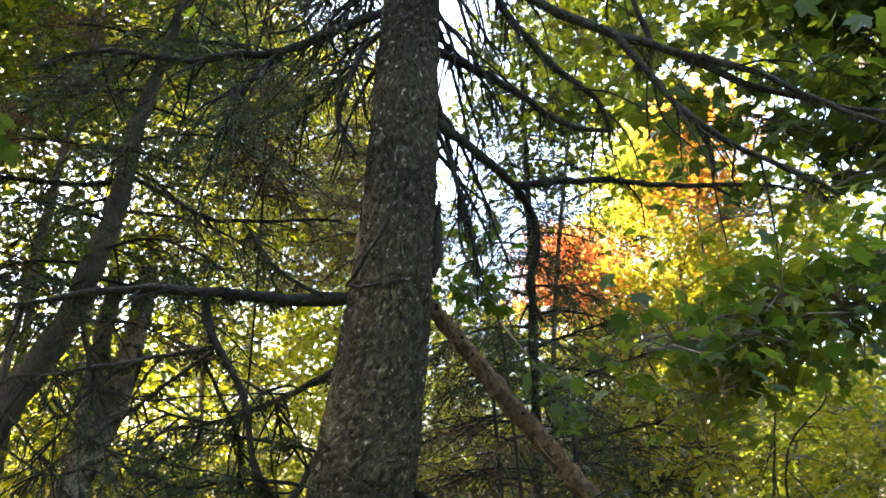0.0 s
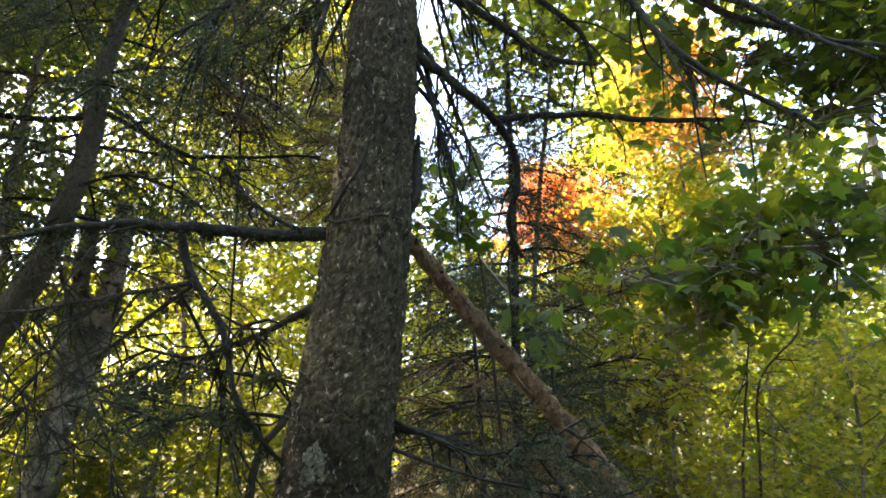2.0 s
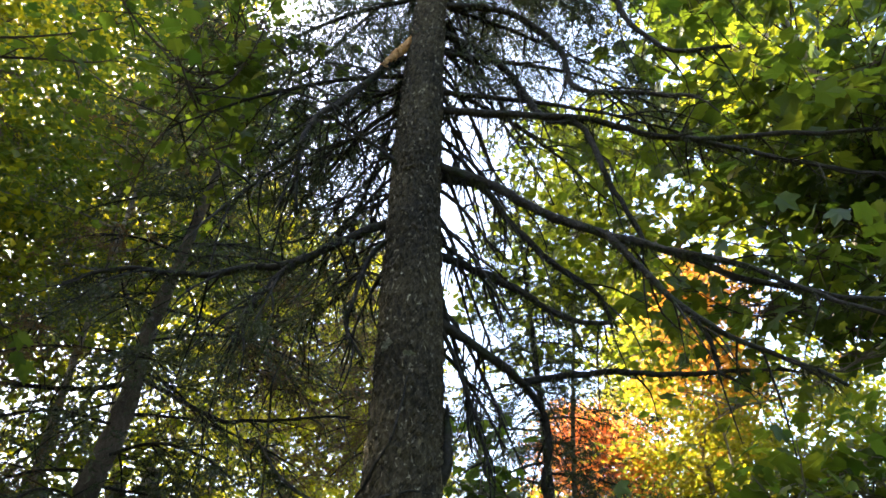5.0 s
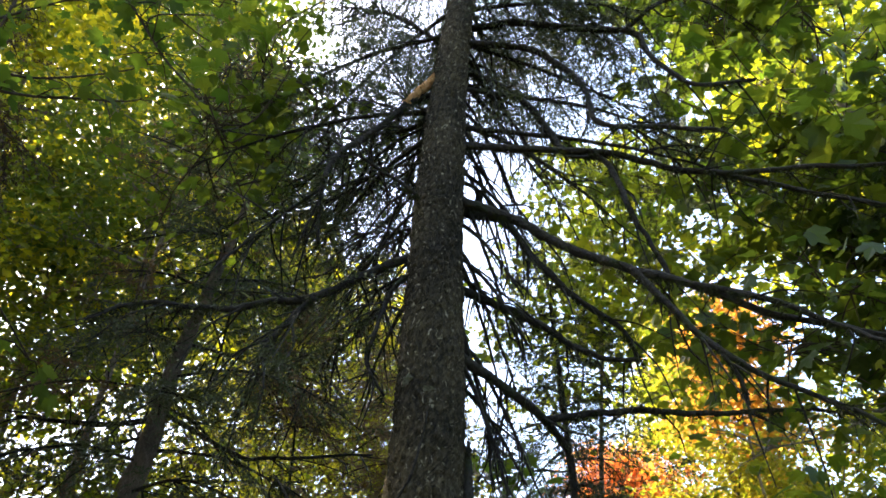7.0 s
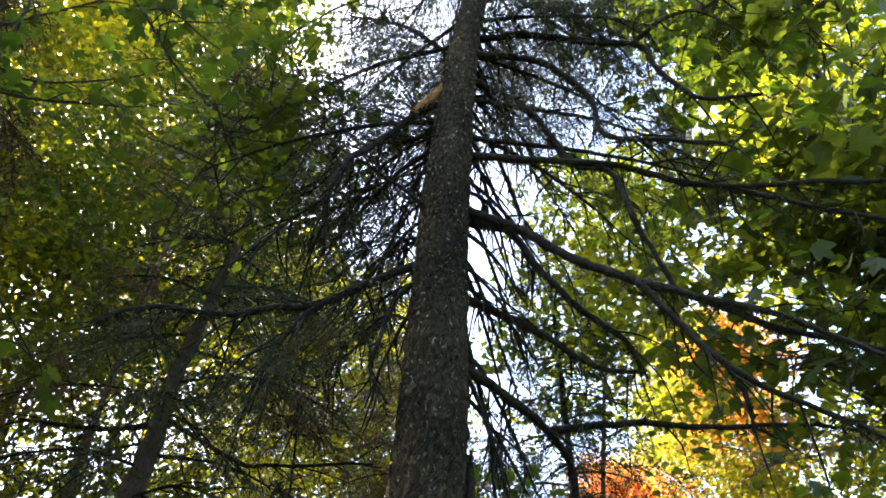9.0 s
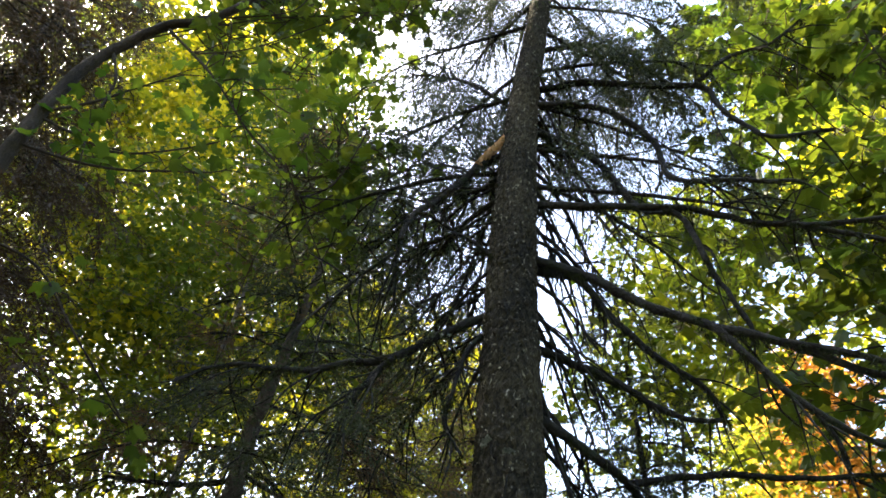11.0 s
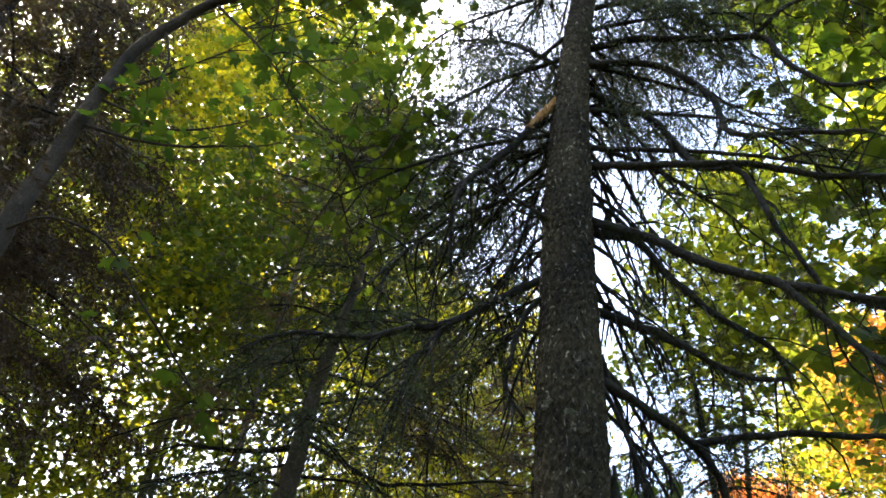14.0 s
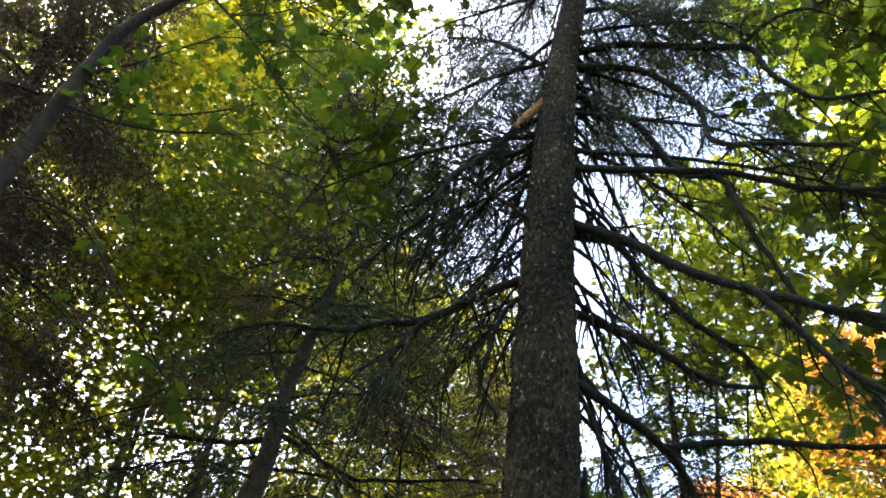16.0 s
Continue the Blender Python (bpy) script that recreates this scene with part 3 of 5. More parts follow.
limb(spruce, [(-0.213, 3.000, 3.784), (-0.381, 2.950, 3.569), (-0.457, 2.900, 3.273), (-0.478, 2.900, 3.150), (-0.394, 2.900, 2.995)], 0.016, 0.006, 15, 8, 0.25, moss=0.028)
limb(spruce, [(-0.213, 3.000, 3.443), (-0.435, 3.050, 3.541), (-0.556, 3.100, 3.474), (-0.802, 3.200, 3.379), (-1.059, 3.300, 3.334)], 0.009, 0.004, 16, 8, 0.3, 18, 0.28, droop=0.3, shapes=S, moss=0.028)
limb(spruce, [(-0.139, 3.000, 4.081), (-0.227, 2.950, 4.147), (-0.395, 2.900, 4.284), (-0.586, 2.850, 4.407), (-0.798, 2.850, 4.585)], 0.014, 0.005, 17, 8, 0.4, 11, 0.3, droop=0.3, shapes=B, moss=0.028)
sunlit_limb = limb(spruce, [(-0.060, 3.000, 5.300), (-0.234, 2.950, 5.027), (-0.335, 2.900, 4.848), (-0.433, 2.880, 4.693), (-0.559, 2.850, 4.538), (-0.655, 2.810, 4.430), (-0.713, 2.780, 4.283), (-0.752, 2.780, 4.091), (-0.738, 2.800, 3.751)], 0.028, 0.008, 18, 13, 0.4, 12, 0.3, droop=0.3, shapes=B, mat=LIMB_BARK, forks=[([(-0.748, 2.780, 4.122), (-0.983, 2.800, 3.931), (-1.244, 2.850, 3.720)], 0.009, 0.004)], moss=0.028)
# a thin sleeve at the limb's root, painted as a patch of sunlight
sun_patch_rng = np.random.default_rng(19)
g = Geo()
sun_patch = spline([(-0.090, 2.985, 5.262), (-0.190, 2.950, 5.095), (-0.265, 2.920, 4.972), (-0.335, 2.890, 4.850)], 0.012)
g.add(*tube(sun_patch, 0.0285 - 0.005 * np.linspace(0, 1, len(sun_patch)), 12, 0.12, sun_patch_rng))
part("bare_wood", g.mesh("bare_wood", SUNLIT_BARK), sunlit_limb, "orange-brown bark coloured as if sunlit at the limb's root")
limb(spruce, [(-0.134, 3.050, 5.008), (-0.320, 3.100, 4.850), (-0.607, 3.100, 4.796), (-0.896, 3.150, 4.636)], 0.02, 0.006, 19, 11, 0.4, 18, 0.32, droop=0.3, shapes=B, moss=0.028)
limb(spruce, [(-0.047, 3.050, 5.468), (-0.279, 3.100, 5.812), (-0.538, 3.150, 6.086), (-0.907, 3.200, 6.284)], 0.016, 0.005, 20, 20, 0.35, 66, 0.3, droop=0.3, shapes=S, moss=0.028)
# bare crossing branches low on the stem's far side
for k, (pts, r) in enumerate((
    ([(-0.908, 2.820, 2.104), (-1.188, 3.000, 2.100), (-1.614, 3.200, 2.074), (-2.054, 3.400, 2.064)], 0.011),
    ([(-0.918, 2.820, 2.085), (-1.172, 3.100, 2.013), (-1.460, 3.400, 1.910), (-1.828, 3.700, 1.756), (-2.286, 4.000, 1.547)], 0.009),
    ([(-0.956, 2.820, 2.063), (-0.918, 3.000, 1.922), (-0.862, 3.100, 1.770), (-0.865, 3.200, 1.581), (-0.811, 3.300, 1.337)], 0.008),
    ([(-0.771, 2.820, 1.850), (-0.720, 3.000, 1.950), (-0.663, 3.100, 1.769), (-0.571, 3.200, 1.701)], 0.006))):
    limb(spruce, pts, r, 0.004, 700 + k, 9, 0.3, 6, 0.3, shapes=B, moss=0.03)
# the high crown: limbs set round the stem
crown_rng = np.random.default_rng(40)
for i in range(104):
    z = 4.75 + 7.7 * (i / 104) ** 1.2
    axis = np.array([np.interp(z, [p[2] for p in TRUNK_LINE], [p[0] for p in TRUNK_LINE]), 3.02])
    a = i * 2.39996 + crown_rng.uniform(-0.3, 0.3)
    L = (1.9 - 0.17 * (z - 4.4)) * crown_rng.uniform(0.7, 1.1)
    if math.sin(a) < -0.2 and z < 7.6:
        continue
    w = np.array([math.cos(a), math.sin(a)])
    pts = [(*(axis + w * s * L), z + L * (0.12 * s - 0.30 * s * s) + crown_rng.uniform(-0.03, 0.03)) for s in (0.0, 0.35, 0.7, 1.0)]
    limb(spruce, pts, 0.020 - 0.0018 * (z - 4.4), 0.004, 800 + i, 16, 0.4, int((44 if z < 5.3 else 110 if z < 8.2 else 24) * L), 0.35, droop=0.35, shapes=S if z > 5.0 and i % 5 else B, start=0.1, step=0.07, sides=6)

# dead hanging branches close to the stem
hang_rng = np.random.default_rng(77)
for i in range(28):
    z = 3.2 + 2.6 * i / 28
    right = i % 6 < 5
    x, y = np.interp(z, [p[2] for p in TRUNK_LINE], [p[0] for p in TRUNK_LINE]), 3.0 + hang_rng.uniform(0.0, 0.12)
    w = hang_rng.uniform(0.22, 0.55) * (1 if right else -1)
    drop, back = hang_rng.uniform(0.4, 0.95), hang_rng.uniform(0.0, 0.45)
    limb(spruce, [(x, y, z), (x + 0.4 * w, y + 0.4 * back, z - 0.08), (x + 0.75 * w, y + 0.8 * back, z - 0.5 * drop), (x + w * 1.05, y + back, z - drop)], 0.014, 0.004, 500 + i, 6, 0.3, 3, 0.26, droop=0.7, shapes=B, step=0.07, sides=6, label="dead hanging branch")
for i in range(14):
    z = 3.85 + 1.5 * i / 14
    x, y = np.interp(z, [p[2] for p in TRUNK_LINE], [p[0] for p in TRUNK_LINE]), 3.05 + hang_rng.uniform(0.0, 0.1)
    w, drop, back = -hang_rng.uniform(0.5, 1.1), hang_rng.uniform(0.1, 0.45), hang_rng.uniform(0.3, 1.1)
    limb(spruce, [(x, y, z), (x + 0.45 * w, y + 0.4 * back, z + 0.04), (x + 0.8 * w, y + 0.8 * back, z - 0.35 * drop), (x + w * 1.1, y + back, z - drop)], 0.010, 0.003, 560 + i, 12, 0.38, 24, 0.3, droop=0.2, shapes=S if i % 3 else B, needle_mat=NEEDLE_BROWN if i % 3 == 0 else NEEDLE, step=0.07, sides=6, label="thin branch with sparse needles")

# low boughs with dark needles: two beside the trunk, two across the dead stem
for k, (pts, sprays) in enumerate((
    ([(-0.43, 3.02, 1.683), (-0.565, 3.1, 1.721), (-0.782, 3.15, 1.761), (-0.93, 3.15, 1.793), (-1.084, 3.1, 1.814), (-1.261, 3.05, 1.757)], 60),
    ([(-0.44, 3.0, 1.545), (-0.564, 3.0, 1.58), (-0.791, 2.95, 1.599), (-0.997, 2.9, 1.577), (-1.157, 2.85, 1.642), (-1.255, 2.8, 1.663)], 70),
    ([(-0.16, 2.98, 1.585), (0.045, 2.9, 1.494), (0.218, 2.85, 1.437), (0.365, 2.8, 1.465), (0.498, 2.75, 1.515), (0.607, 2.7, 1.573)], 40),
    ([(-0.15, 2.98, 1.46), (0.087, 2.85, 1.385), (0.277, 2.8, 1.335), (0.48, 2.75, 1.298), (0.655, 2.7, 1.282), (0.817, 2.7, 1.236)], 58))):
    limb(spruce, pts, 0.009, 0.003, 620 + k, 11, 0.14, sprays, 0.14, droop=0.14, shapes=FULL_SPRAYS, start=(0.25, 0.3, 0.5, 0.35)[k], needle_mat=NEEDLE, step=0.06, sides=6, label="low bough with flat dark green needles")

# lichen on the trunk, and a thin dead stem that clings to it


def trunk_axis(z):
    return np.interp(z, [p[2] for p in TRUNK_LINE], [p[0] for p in TRUNK_LINE]), np.interp(z, TRUNK_Z, TRUNK_D) / 2


def lichen_patch(z, turn, wide, high, seed):
    """A crusty patch with an uneven rim that lies on the bark; turn is the angle round the stem, 0 towards the path."""
    rng = np.random.default_rng(seed)
    rings, k = 7, 30
    ang = np.arange(k) * 2 * np.pi / k
    rim = 1 + 0.22 * np.sin(2 * ang + rng.uniform(0, 6)) + 0.16 * np.sin(5 * ang + rng.uniform(0, 6)) + rng.uniform(-0.16, 0.16, k)
    vs = []
    for i in range(rings + 1):
        s = i / rings
        for q in range(k):
            dw, dz = wide * s * rim[q] * math.cos(ang[q]), high * s * rim[q] * math.sin(ang[q])
            x, r = trunk_axis(z + dz)
            a = radians(-90 + turn) + dw / r
            lift = 0.0075 + 0.0035 * rng.uniform(-1, 1) if i < rings else 0.001
            vs.append((x + math.cos(a) * (r + lift), 3.0 + math.sin(a) * (r + lift), z + dz))
    i = np.arange(rings)[:, None] * k
    j = np.arange(k)[None]
    g = Geo()
    g.add(np.array(vs), np.stack([i + j, i + (j + 1) % k, i + k + (j + 1) % k, i + k + j], -1).reshape(-1, 4))
    part("lichen_patch", g.mesh("lichen_patch", LICHEN, smooth=False), trunk, "pale grey-green crusty lichen")


lichen_patch(1.41, -15, 0.058, 0.072, 1)
lichen_patch(1.36, -26, 0.022, 0.035, 5)
lichen_patch(2.99, 4, 0.022, 0.018, 2)
lichen_patch(3.05, -36, 0.025, 0.03, 3)

limb(spruce, [(-0.414, 2.967, 2.395), (-0.374, 2.889, 2.423), (-0.314, 2.848, 2.515), (-0.271, 2.832, 2.573), (-0.231, 2.827, 2.693), (-0.204, 2.828, 2.789), (-0.186, 2.831, 2.883)], 0.008, 0.004, 60, mat=LIMB_BARK, name="twig")
limb(spruce, [(-0.401, 2.926, 2.389), (-0.343, 2.848, 2.356), (-0.271, 2.817, 2.367), (-0.202, 2.816, 2.378), (-0.167, 2.825, 2.386), (-0.11, 2.858, 2.378), (-0.053, 2.942, 2.393)], 0.006, 0.003, 61, mat=LIMB_BARK, name="twig")
limb(spruce, [(-0.121, 3.000, 2.409), (-0.049, 2.980, 2.472), (-0.025, 2.970, 2.555), (-0.020, 2.970, 2.660), (-0.018, 2.970, 2.786)], 0.032, 0.008, 62, name="broken_stub", label="broken upright branch stub", moss=0.03)

# ---- the dead trunk that leans on the spruce ----
dead = thing("leaning_dead_trunk", "dead barkless conifer trunk leaning against the spruce", "dead tree", (1.9, 3.9, 0))
log_top, log_low = np.array((-0.158, 3.200, 2.487)), np.array((1.030, 3.500, 1.093))
log_foot = log_top + (log_low - log_top) * (log_top[2] / (log_top[2] - log_low[2]))
limb(dead, [log_top, log_top * 0.6 + log_low * 0.4, log_low, log_foot], 0.036, 0.08, 70, 16, 0.25, mat=DEAD_WOOD, name="stem", label="pale weathered wood with bark remains", start=0.1)
knot_rng = np.random.default_rng(71)
for k in range(18):
    s = 0.06 + 0.8 * k / 18
    p = log_top + (log_foot - log_top) * s
    r = 0.030 + (0.078 - 0.030) * s * 0.8
    way = np.array([knot_rng.normal(0, 0.7), -0.8, knot_rng.normal(0, 0.7)])
    way /= np.linalg.norm(way)
    L = knot_rng.uniform(0.012, 0.05)
    g = Geo()
    g.add(*tube(np.array([p + way * (r - 0.015), p + way * r, p + way * (r + L)]), np.array([0.014, 0.009, 0.005]), 7, 0.1, knot_rng))
    part("knot", g.mesh("knot", LIMB_BARK), dead, "dark broken twig knot")

# ---- the leaning conifer ----
conifer = thing("leaning_spruce", "slender leaning spruce with dark drooping needles", "tree", (-4.3, 5.5, 0))
CON = [(-4.45, 5.5, -0.1), (-3.93, 5.5, 1.0), (-3.315, 5.5, 2.13), (-3.13, 5.5, 2.45), (-2.94, 5.5, 2.83), (-2.815, 5.5, 3.30), (-2.715, 5.5, 3.69), (-2.66, 5.5, 4.15), (-2.635, 5.5, 4.50), (-2.50, 5.5, 5.10), (-2.36, 5.5, 5.80), (-2.24, 5.5, 6.40), (-2.03, 5.5, 7.4), (-1.85, 5.5, 8.5)]
con_line = spline(CON, 0.04)
g = Geo()
g.add(*tube(con_line, np.interp(con_line[:, 2], [0, 1.5, 2.2, 2.8, 3.4, 4.2, 5.2, 6.5, 8], [0.20, 0.15, 0.125, 0.10, 0.09, 0.076, 0.052, 0.036, 0.012]), 16, 0.06, np.random.default_rng(8)))
part("trunk", g.mesh("trunk", CONIFER_BARK), conifer)
con_rng = np.random.default_rng(44)
for i in range(44):
    s = 0.36 + 0.62 * i / 44
    p = con_line[int(s * (len(con_line) - 1))]
    a = i * 2.39996
    w = np.array([math.cos(a), math.sin(a)])
    L = (1.9 - 0.9 * s) * con_rng.uniform(0.7, 1.15)
    pts = [(p[0] + w[0] * q * L, p[1] + w[1] * q * L, p[2] + L * (0.15 * q - 0.45 * q * q)) for q in (0, 0.4, 0.75, 1)]
    limb(conifer, pts, 0.016, 0.004, 200 + i, 12, 0.5, int(38 * L), 0.46, droop=0.12, shapes=S, start=0.15, needle_mat=NEEDLE if i % 4 else NEEDLE_BROWN, step=0.07, sides=6)
limb(conifer, [(-2.683, 5.500, 3.979), (-2.981, 5.400, 3.913), (-3.303, 5.300, 3.902), (-3.715, 5.200, 3.927)], 0.028, 0.012, 260, 10, 0.5, 20, 0.4, shapes=S)
limb(conifer, [(-2.595, 5.500, 4.016), (-1.876, 5.300, 3.587), (-1.530, 5.200, 3.517), (-0.789, 5.200, 3.520)], 0.022, 0.008, 261, 16, 0.5, 30, 0.4, shapes=S)

# bare lower branches of the leaning spruce, crossing one another
for k, (pts, r) in enumerate((
    ([(-2.858, 5.400, 2.963), (-2.461, 4.900, 2.432), (-2.215, 4.600, 2.051), (-2.030, 4.500, 1.693), (-1.858, 4.400, 1.443), (-1.763, 4.300, 1.179)], 0.016),
    ([(-2.974, 5.400, 2.653), (-2.698, 5.000, 2.291), (-2.464, 4.800, 1.998), (-2.547, 4.600, 1.699), (-2.649, 4.500, 1.595)], 0.012),
    ([(-3.166, 5.500, 2.364), (-2.633, 5.000, 2.016), (-2.324, 4.800, 2.185), (-1.916, 4.600, 2.086), (-1.491, 4.500, 2.102)], 0.012),
    ([(-3.245, 5.400, 2.095), (-2.739, 5.000, 1.767), (-2.415, 4.800, 1.530), (-2.098, 4.600, 1.387)], 0.012),
    ([(-3.255, 5.400, 1.846), (-2.648, 5.000, 1.634), (-2.223, 4.800, 1.720), (-1.792, 4.600, 1.871), (-1.445, 4.500, 1.933)], 0.011),
    ([(-3.184, 5.300, 1.443), (-2.616, 5.000, 1.337), (-2.161, 4.800, 1.450), (-1.804, 4.600, 1.591)], 0.010))):
    limb(conifer, pts, r, 0.005, 280 + k, 12, 0.4, 5, 0.4, shapes=S, label="bare lower branch")
limb(conifer, [(-2.976, 5.500, 2.190), (-2.420, 5.200, 1.832), (-1.934, 5.000, 1.714), (-1.365, 4.900, 1.626)], 0.014, 0.005, 290, 12, 0.35, 36, 0.36, droop=0.2, shapes=S)

# ---- broadleaf trees ----


def leaf_cloud(geo, centres, per, wide, flat, size, rng, shapes, tilt=0.55):
    """Leaves in layered clumps round the centres: flat tops, stalks outward, tips hanging."""
    n = len(centres) * per
    off = rng.normal(0, 1, (n, 3)) * (wide, wide, flat)
    off[:, 2] -= 0.35 * (off[:, 0] ** 2 + off[:, 1] ** 2) / (wide + 1e-6)
    at = np.repeat(np.asarray(centres), per, axis=0) + off
    ways = np.column_stack([rng.normal(0, 1, (n, 2)), rng.normal(-0.35, 0.35, n)])
    up = np.column_stack([rng.normal(0, tilt, (n, 2)), np.ones(n)])
    turns = frames_from(ways, rng, up)
    sizes = size * rng.uniform(0.55, 1.25, n)
    pick = rng.integers(0, len(shapes), n)
    for k, (v, f) in enumerate(shapes):
        w = pick == k
        if w.any():
            scatter(geo, v, f, at[w], turns[w], sizes[w])


def broadleaf(name, label, base, top, r, crown_from, reach, limbs, clumps, per, size, leaf_mat, bark_mat, seed, wide=0.32, flat=0.10, shapes=None, group="", rise=0.35, leaf_label="", full=0.35):
    """A tree: trunk from base to top, limbs set round it with twigs, and leaves in clumps about their outer parts."""
    rng = np.random.default_rng(seed)
    base, top = np.array(base, dtype=float), np.array(top, dtype=float)
    tree = thing(name, label, "tree", tuple(base), group)
    mid = base + (top - base) * 0.5 + np.array([*rng.normal(0, 0.15, 2), 0])
    ln = spline([base - (0, 0, 0.15), base + (mid - base) * 0.4, mid, top], 0.3)
    g = Geo()
    g.add(*tube(ln, taper(len(ln), r, r * 0.12, 0.85), 12, 0.05, rng))
    part("trunk", g.mesh("trunk", bark_mat), tree)
    centres = []
    for i in range(limbs):
        s = crown_from + (0.97 - crown_from) * (i + 0.5) / limbs
        p = ln[int(s * (len(ln) - 1))]
        a = i * 2.39996 + rng.uniform(-0.4, 0.4)
        q = (s - crown_from) / (1 - crown_from)
        L = reach * (1 - 0.75 * q**1.6) * rng.uniform(0.65, 1.15)
        w = np.array([math.cos(a), math.sin(a), 0.0])
        e = rise + 0.4 * q
        path = spline([p, p + w * L * 0.4 + (0, 0, e * L * 0.5), p + w * L * 0.75 + (0, 0, e * L * 0.75), p + w * L + (0, 0, e * L * 0.8)], 0.25)
        lg, tg = Geo(), Geo()
        lg.add(*tube(path, taper(len(path), r * 0.34 * (1 - 0.5 * q), 0.006), 6, 0.06, rng))
        for _ in range(clumps):
            j = int((full + (1 - full) * rng.uniform(0, 1) ** 0.8) * (len(path) - 1))
            d = rng.normal(0, 1, 3) * (1, 1, 0.45)
            c = path[j] + d / np.linalg.norm(d) * rng.uniform(0.15, 0.34) * (0.4 + 0.6 * L)
            tg.add(*tube(np.array([path[j], c]), np.array([0.008, 0.003]), 3, caps=False))
            centres.append(c)
        lo = part("limb", lg.mesh("limb", bark_mat), tree)
        part("twig_growth", tg.mesh("twig_growth", bark_mat), lo, kind="stuff")
    cg = Geo()
    leaf_cloud(cg, centres, per, wide, flat, size, rng, shapes or [FAR_LEAF])
    part("crown", cg.mesh("crown", leaf_mat, smooth=False), tree, leaf_label, kind="stuff")
    return tree


def polar(az, dist, z=0.0):
    return (dist * math.sin(radians(az)), dist * math.cos(radians(az)), z)


G1 = "sunlit autumn trees in the background"
lime = "tall broadleaf tree with backlit yellow-green leaves"
green = "broadleaf tree with dense green leaves"
# the first tree's leaf colour is brightened to look sunlit
for k, (az, d, az2, h, r, low, reach, clumps, per, m) in enumerate(((-37, 10, -34, 17, 0.07, 0.36, 3.2, 13, 20, LEAF_SUNLIT), (-26, 11, -25, 12.5, 0.07, 0.3, 2.6, 12, 18, LEAF_LIME), (-45, 9.5, -43, 14, 0.07, 0.05, 2.8, 18, 22, LEAF_LIME), (-18, 12, -18, 10.5, 0.06, 0.28, 2.4, 12, 18, LEAF_LIME), (-56, 10, -53, 16, 0.07, 0.1, 3.0, 13, 24, LEAF_GREEN), (-14, 15, -14, 11, 0.07, 0.25, 2.6, 12, 18, LEAF_LIME), (-7, 13, -7, 9.5, 0.06, 0.25, 2.2, 12, 18, LEAF_LIME), (-37, 9, -37, 8.5, 0.05, 0.3, 2.4, 12, 22, LEAF_GREEN))):
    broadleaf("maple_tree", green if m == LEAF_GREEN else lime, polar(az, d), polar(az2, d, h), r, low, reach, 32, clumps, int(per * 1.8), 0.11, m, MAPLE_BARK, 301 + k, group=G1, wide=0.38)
# tall crowns that close the sky behind the spruce
for k, (az, d, h) in enumerate(((-16, 15.5, 13), (-9, 16, 12.5))):
    broadleaf("maple_tree", "tall broadleaf tree with thin yellow-green crown", polar(az, d), polar(az, d, h), 0.08, 0.45, 2.4, 24, 10, 24, 0.14, LEAF_LIME, MAPLE_BARK, 370 + k, group=G1, wide=0.42)
# high crowns that close the sky over the leaning maple
for k, (az, d, h, low, reach) in enumerate(((-31, 9.5, 15, 0.5, 2.6),)):
    broadleaf("maple_tree", "tall maple with a high dense yellow-green crown", polar(az, d), polar(az, d, h), 0.06, low, reach, 30, 12, 36, 0.09, LEAF_LIME, MAPLE_BARK, 380 + k, group="maples with shaded green crowns", wide=0.4, full=0.2)
broadleaf("maple_tree", "broadleaf tree with dense green leaves", polar(-60, 12), polar(-58, 12, 11.5), 0.07, 0.2, 3.0, 30, 12, 34, 0.14, LEAF_GREEN, MAPLE_BARK, 384, group=G1, wide=0.4)
# sunlit wood far off
for k, (az, d, h, m) in enumerate(((-34, 18, 4.5, LEAF_LIME), (-26, 20, 5.5, LEAF_LIME), (-19, 22, 7, LEAF_LIME), (-11, 24, 8, LEAF_LIME), (-2, 20, 7, LEAF_LIME), (6, 21, 7, LEAF_LIME), (13, 19, 6.5, LEAF_YELLOW), (20, 21, 8, LEAF_LIME), (27, 19, 4, LEAF_LIME), (34, 21, 4.2, LEAF_LIME), (41, 19, 7, LEAF_LIME), (-42, 16, 4.5, LEAF_LIME))):
    broadleaf("maple_tree", "distant broadleaf tree in full sun, yellow-green", polar(az, d), polar(az, d, h), 0.09, 0.05, 2.8, 20, 11, 17, 0.2, m, MAPLE_BARK, 360 + k, group="distant sunlit trees", wide=0.45)
for k, (az, d, h) in enumerate(((-27, 17, 16.5),)):
    broadleaf("maple_tree", "distant tall broadleaf tree in full sun, yellow-green", polar(az, d), polar(az, d, h), 0.1, 0.58, 2.8, 22, 11, 20, 0.19, LEAF_LIME, MAPLE_BARK, 390 + k, group="distant sunlit trees", wide=0.5)
broadleaf("maple_tree", "tall broadleaf tree, its crown coloured golden-yellow as if sunlit", polar(-40, 13.5), polar(-40, 13.5, 18), 0.09, 0.5, 3.0, 28, 11, 22, 0.15, LEAF_SUNLIT, MAPLE_BARK, 396, group=G1, wide=0.42)
broadleaf("maple_tree", "tall maple with a bright yellow-green sunlit crown", polar(34, 8.5), polar(33, 8.5, 13), 0.07, 0.5, 2.1, 28, 12, 26, 0.11, LEAF_LIME, MAPLE_BARK, 397, group=G1, wide=0.36)
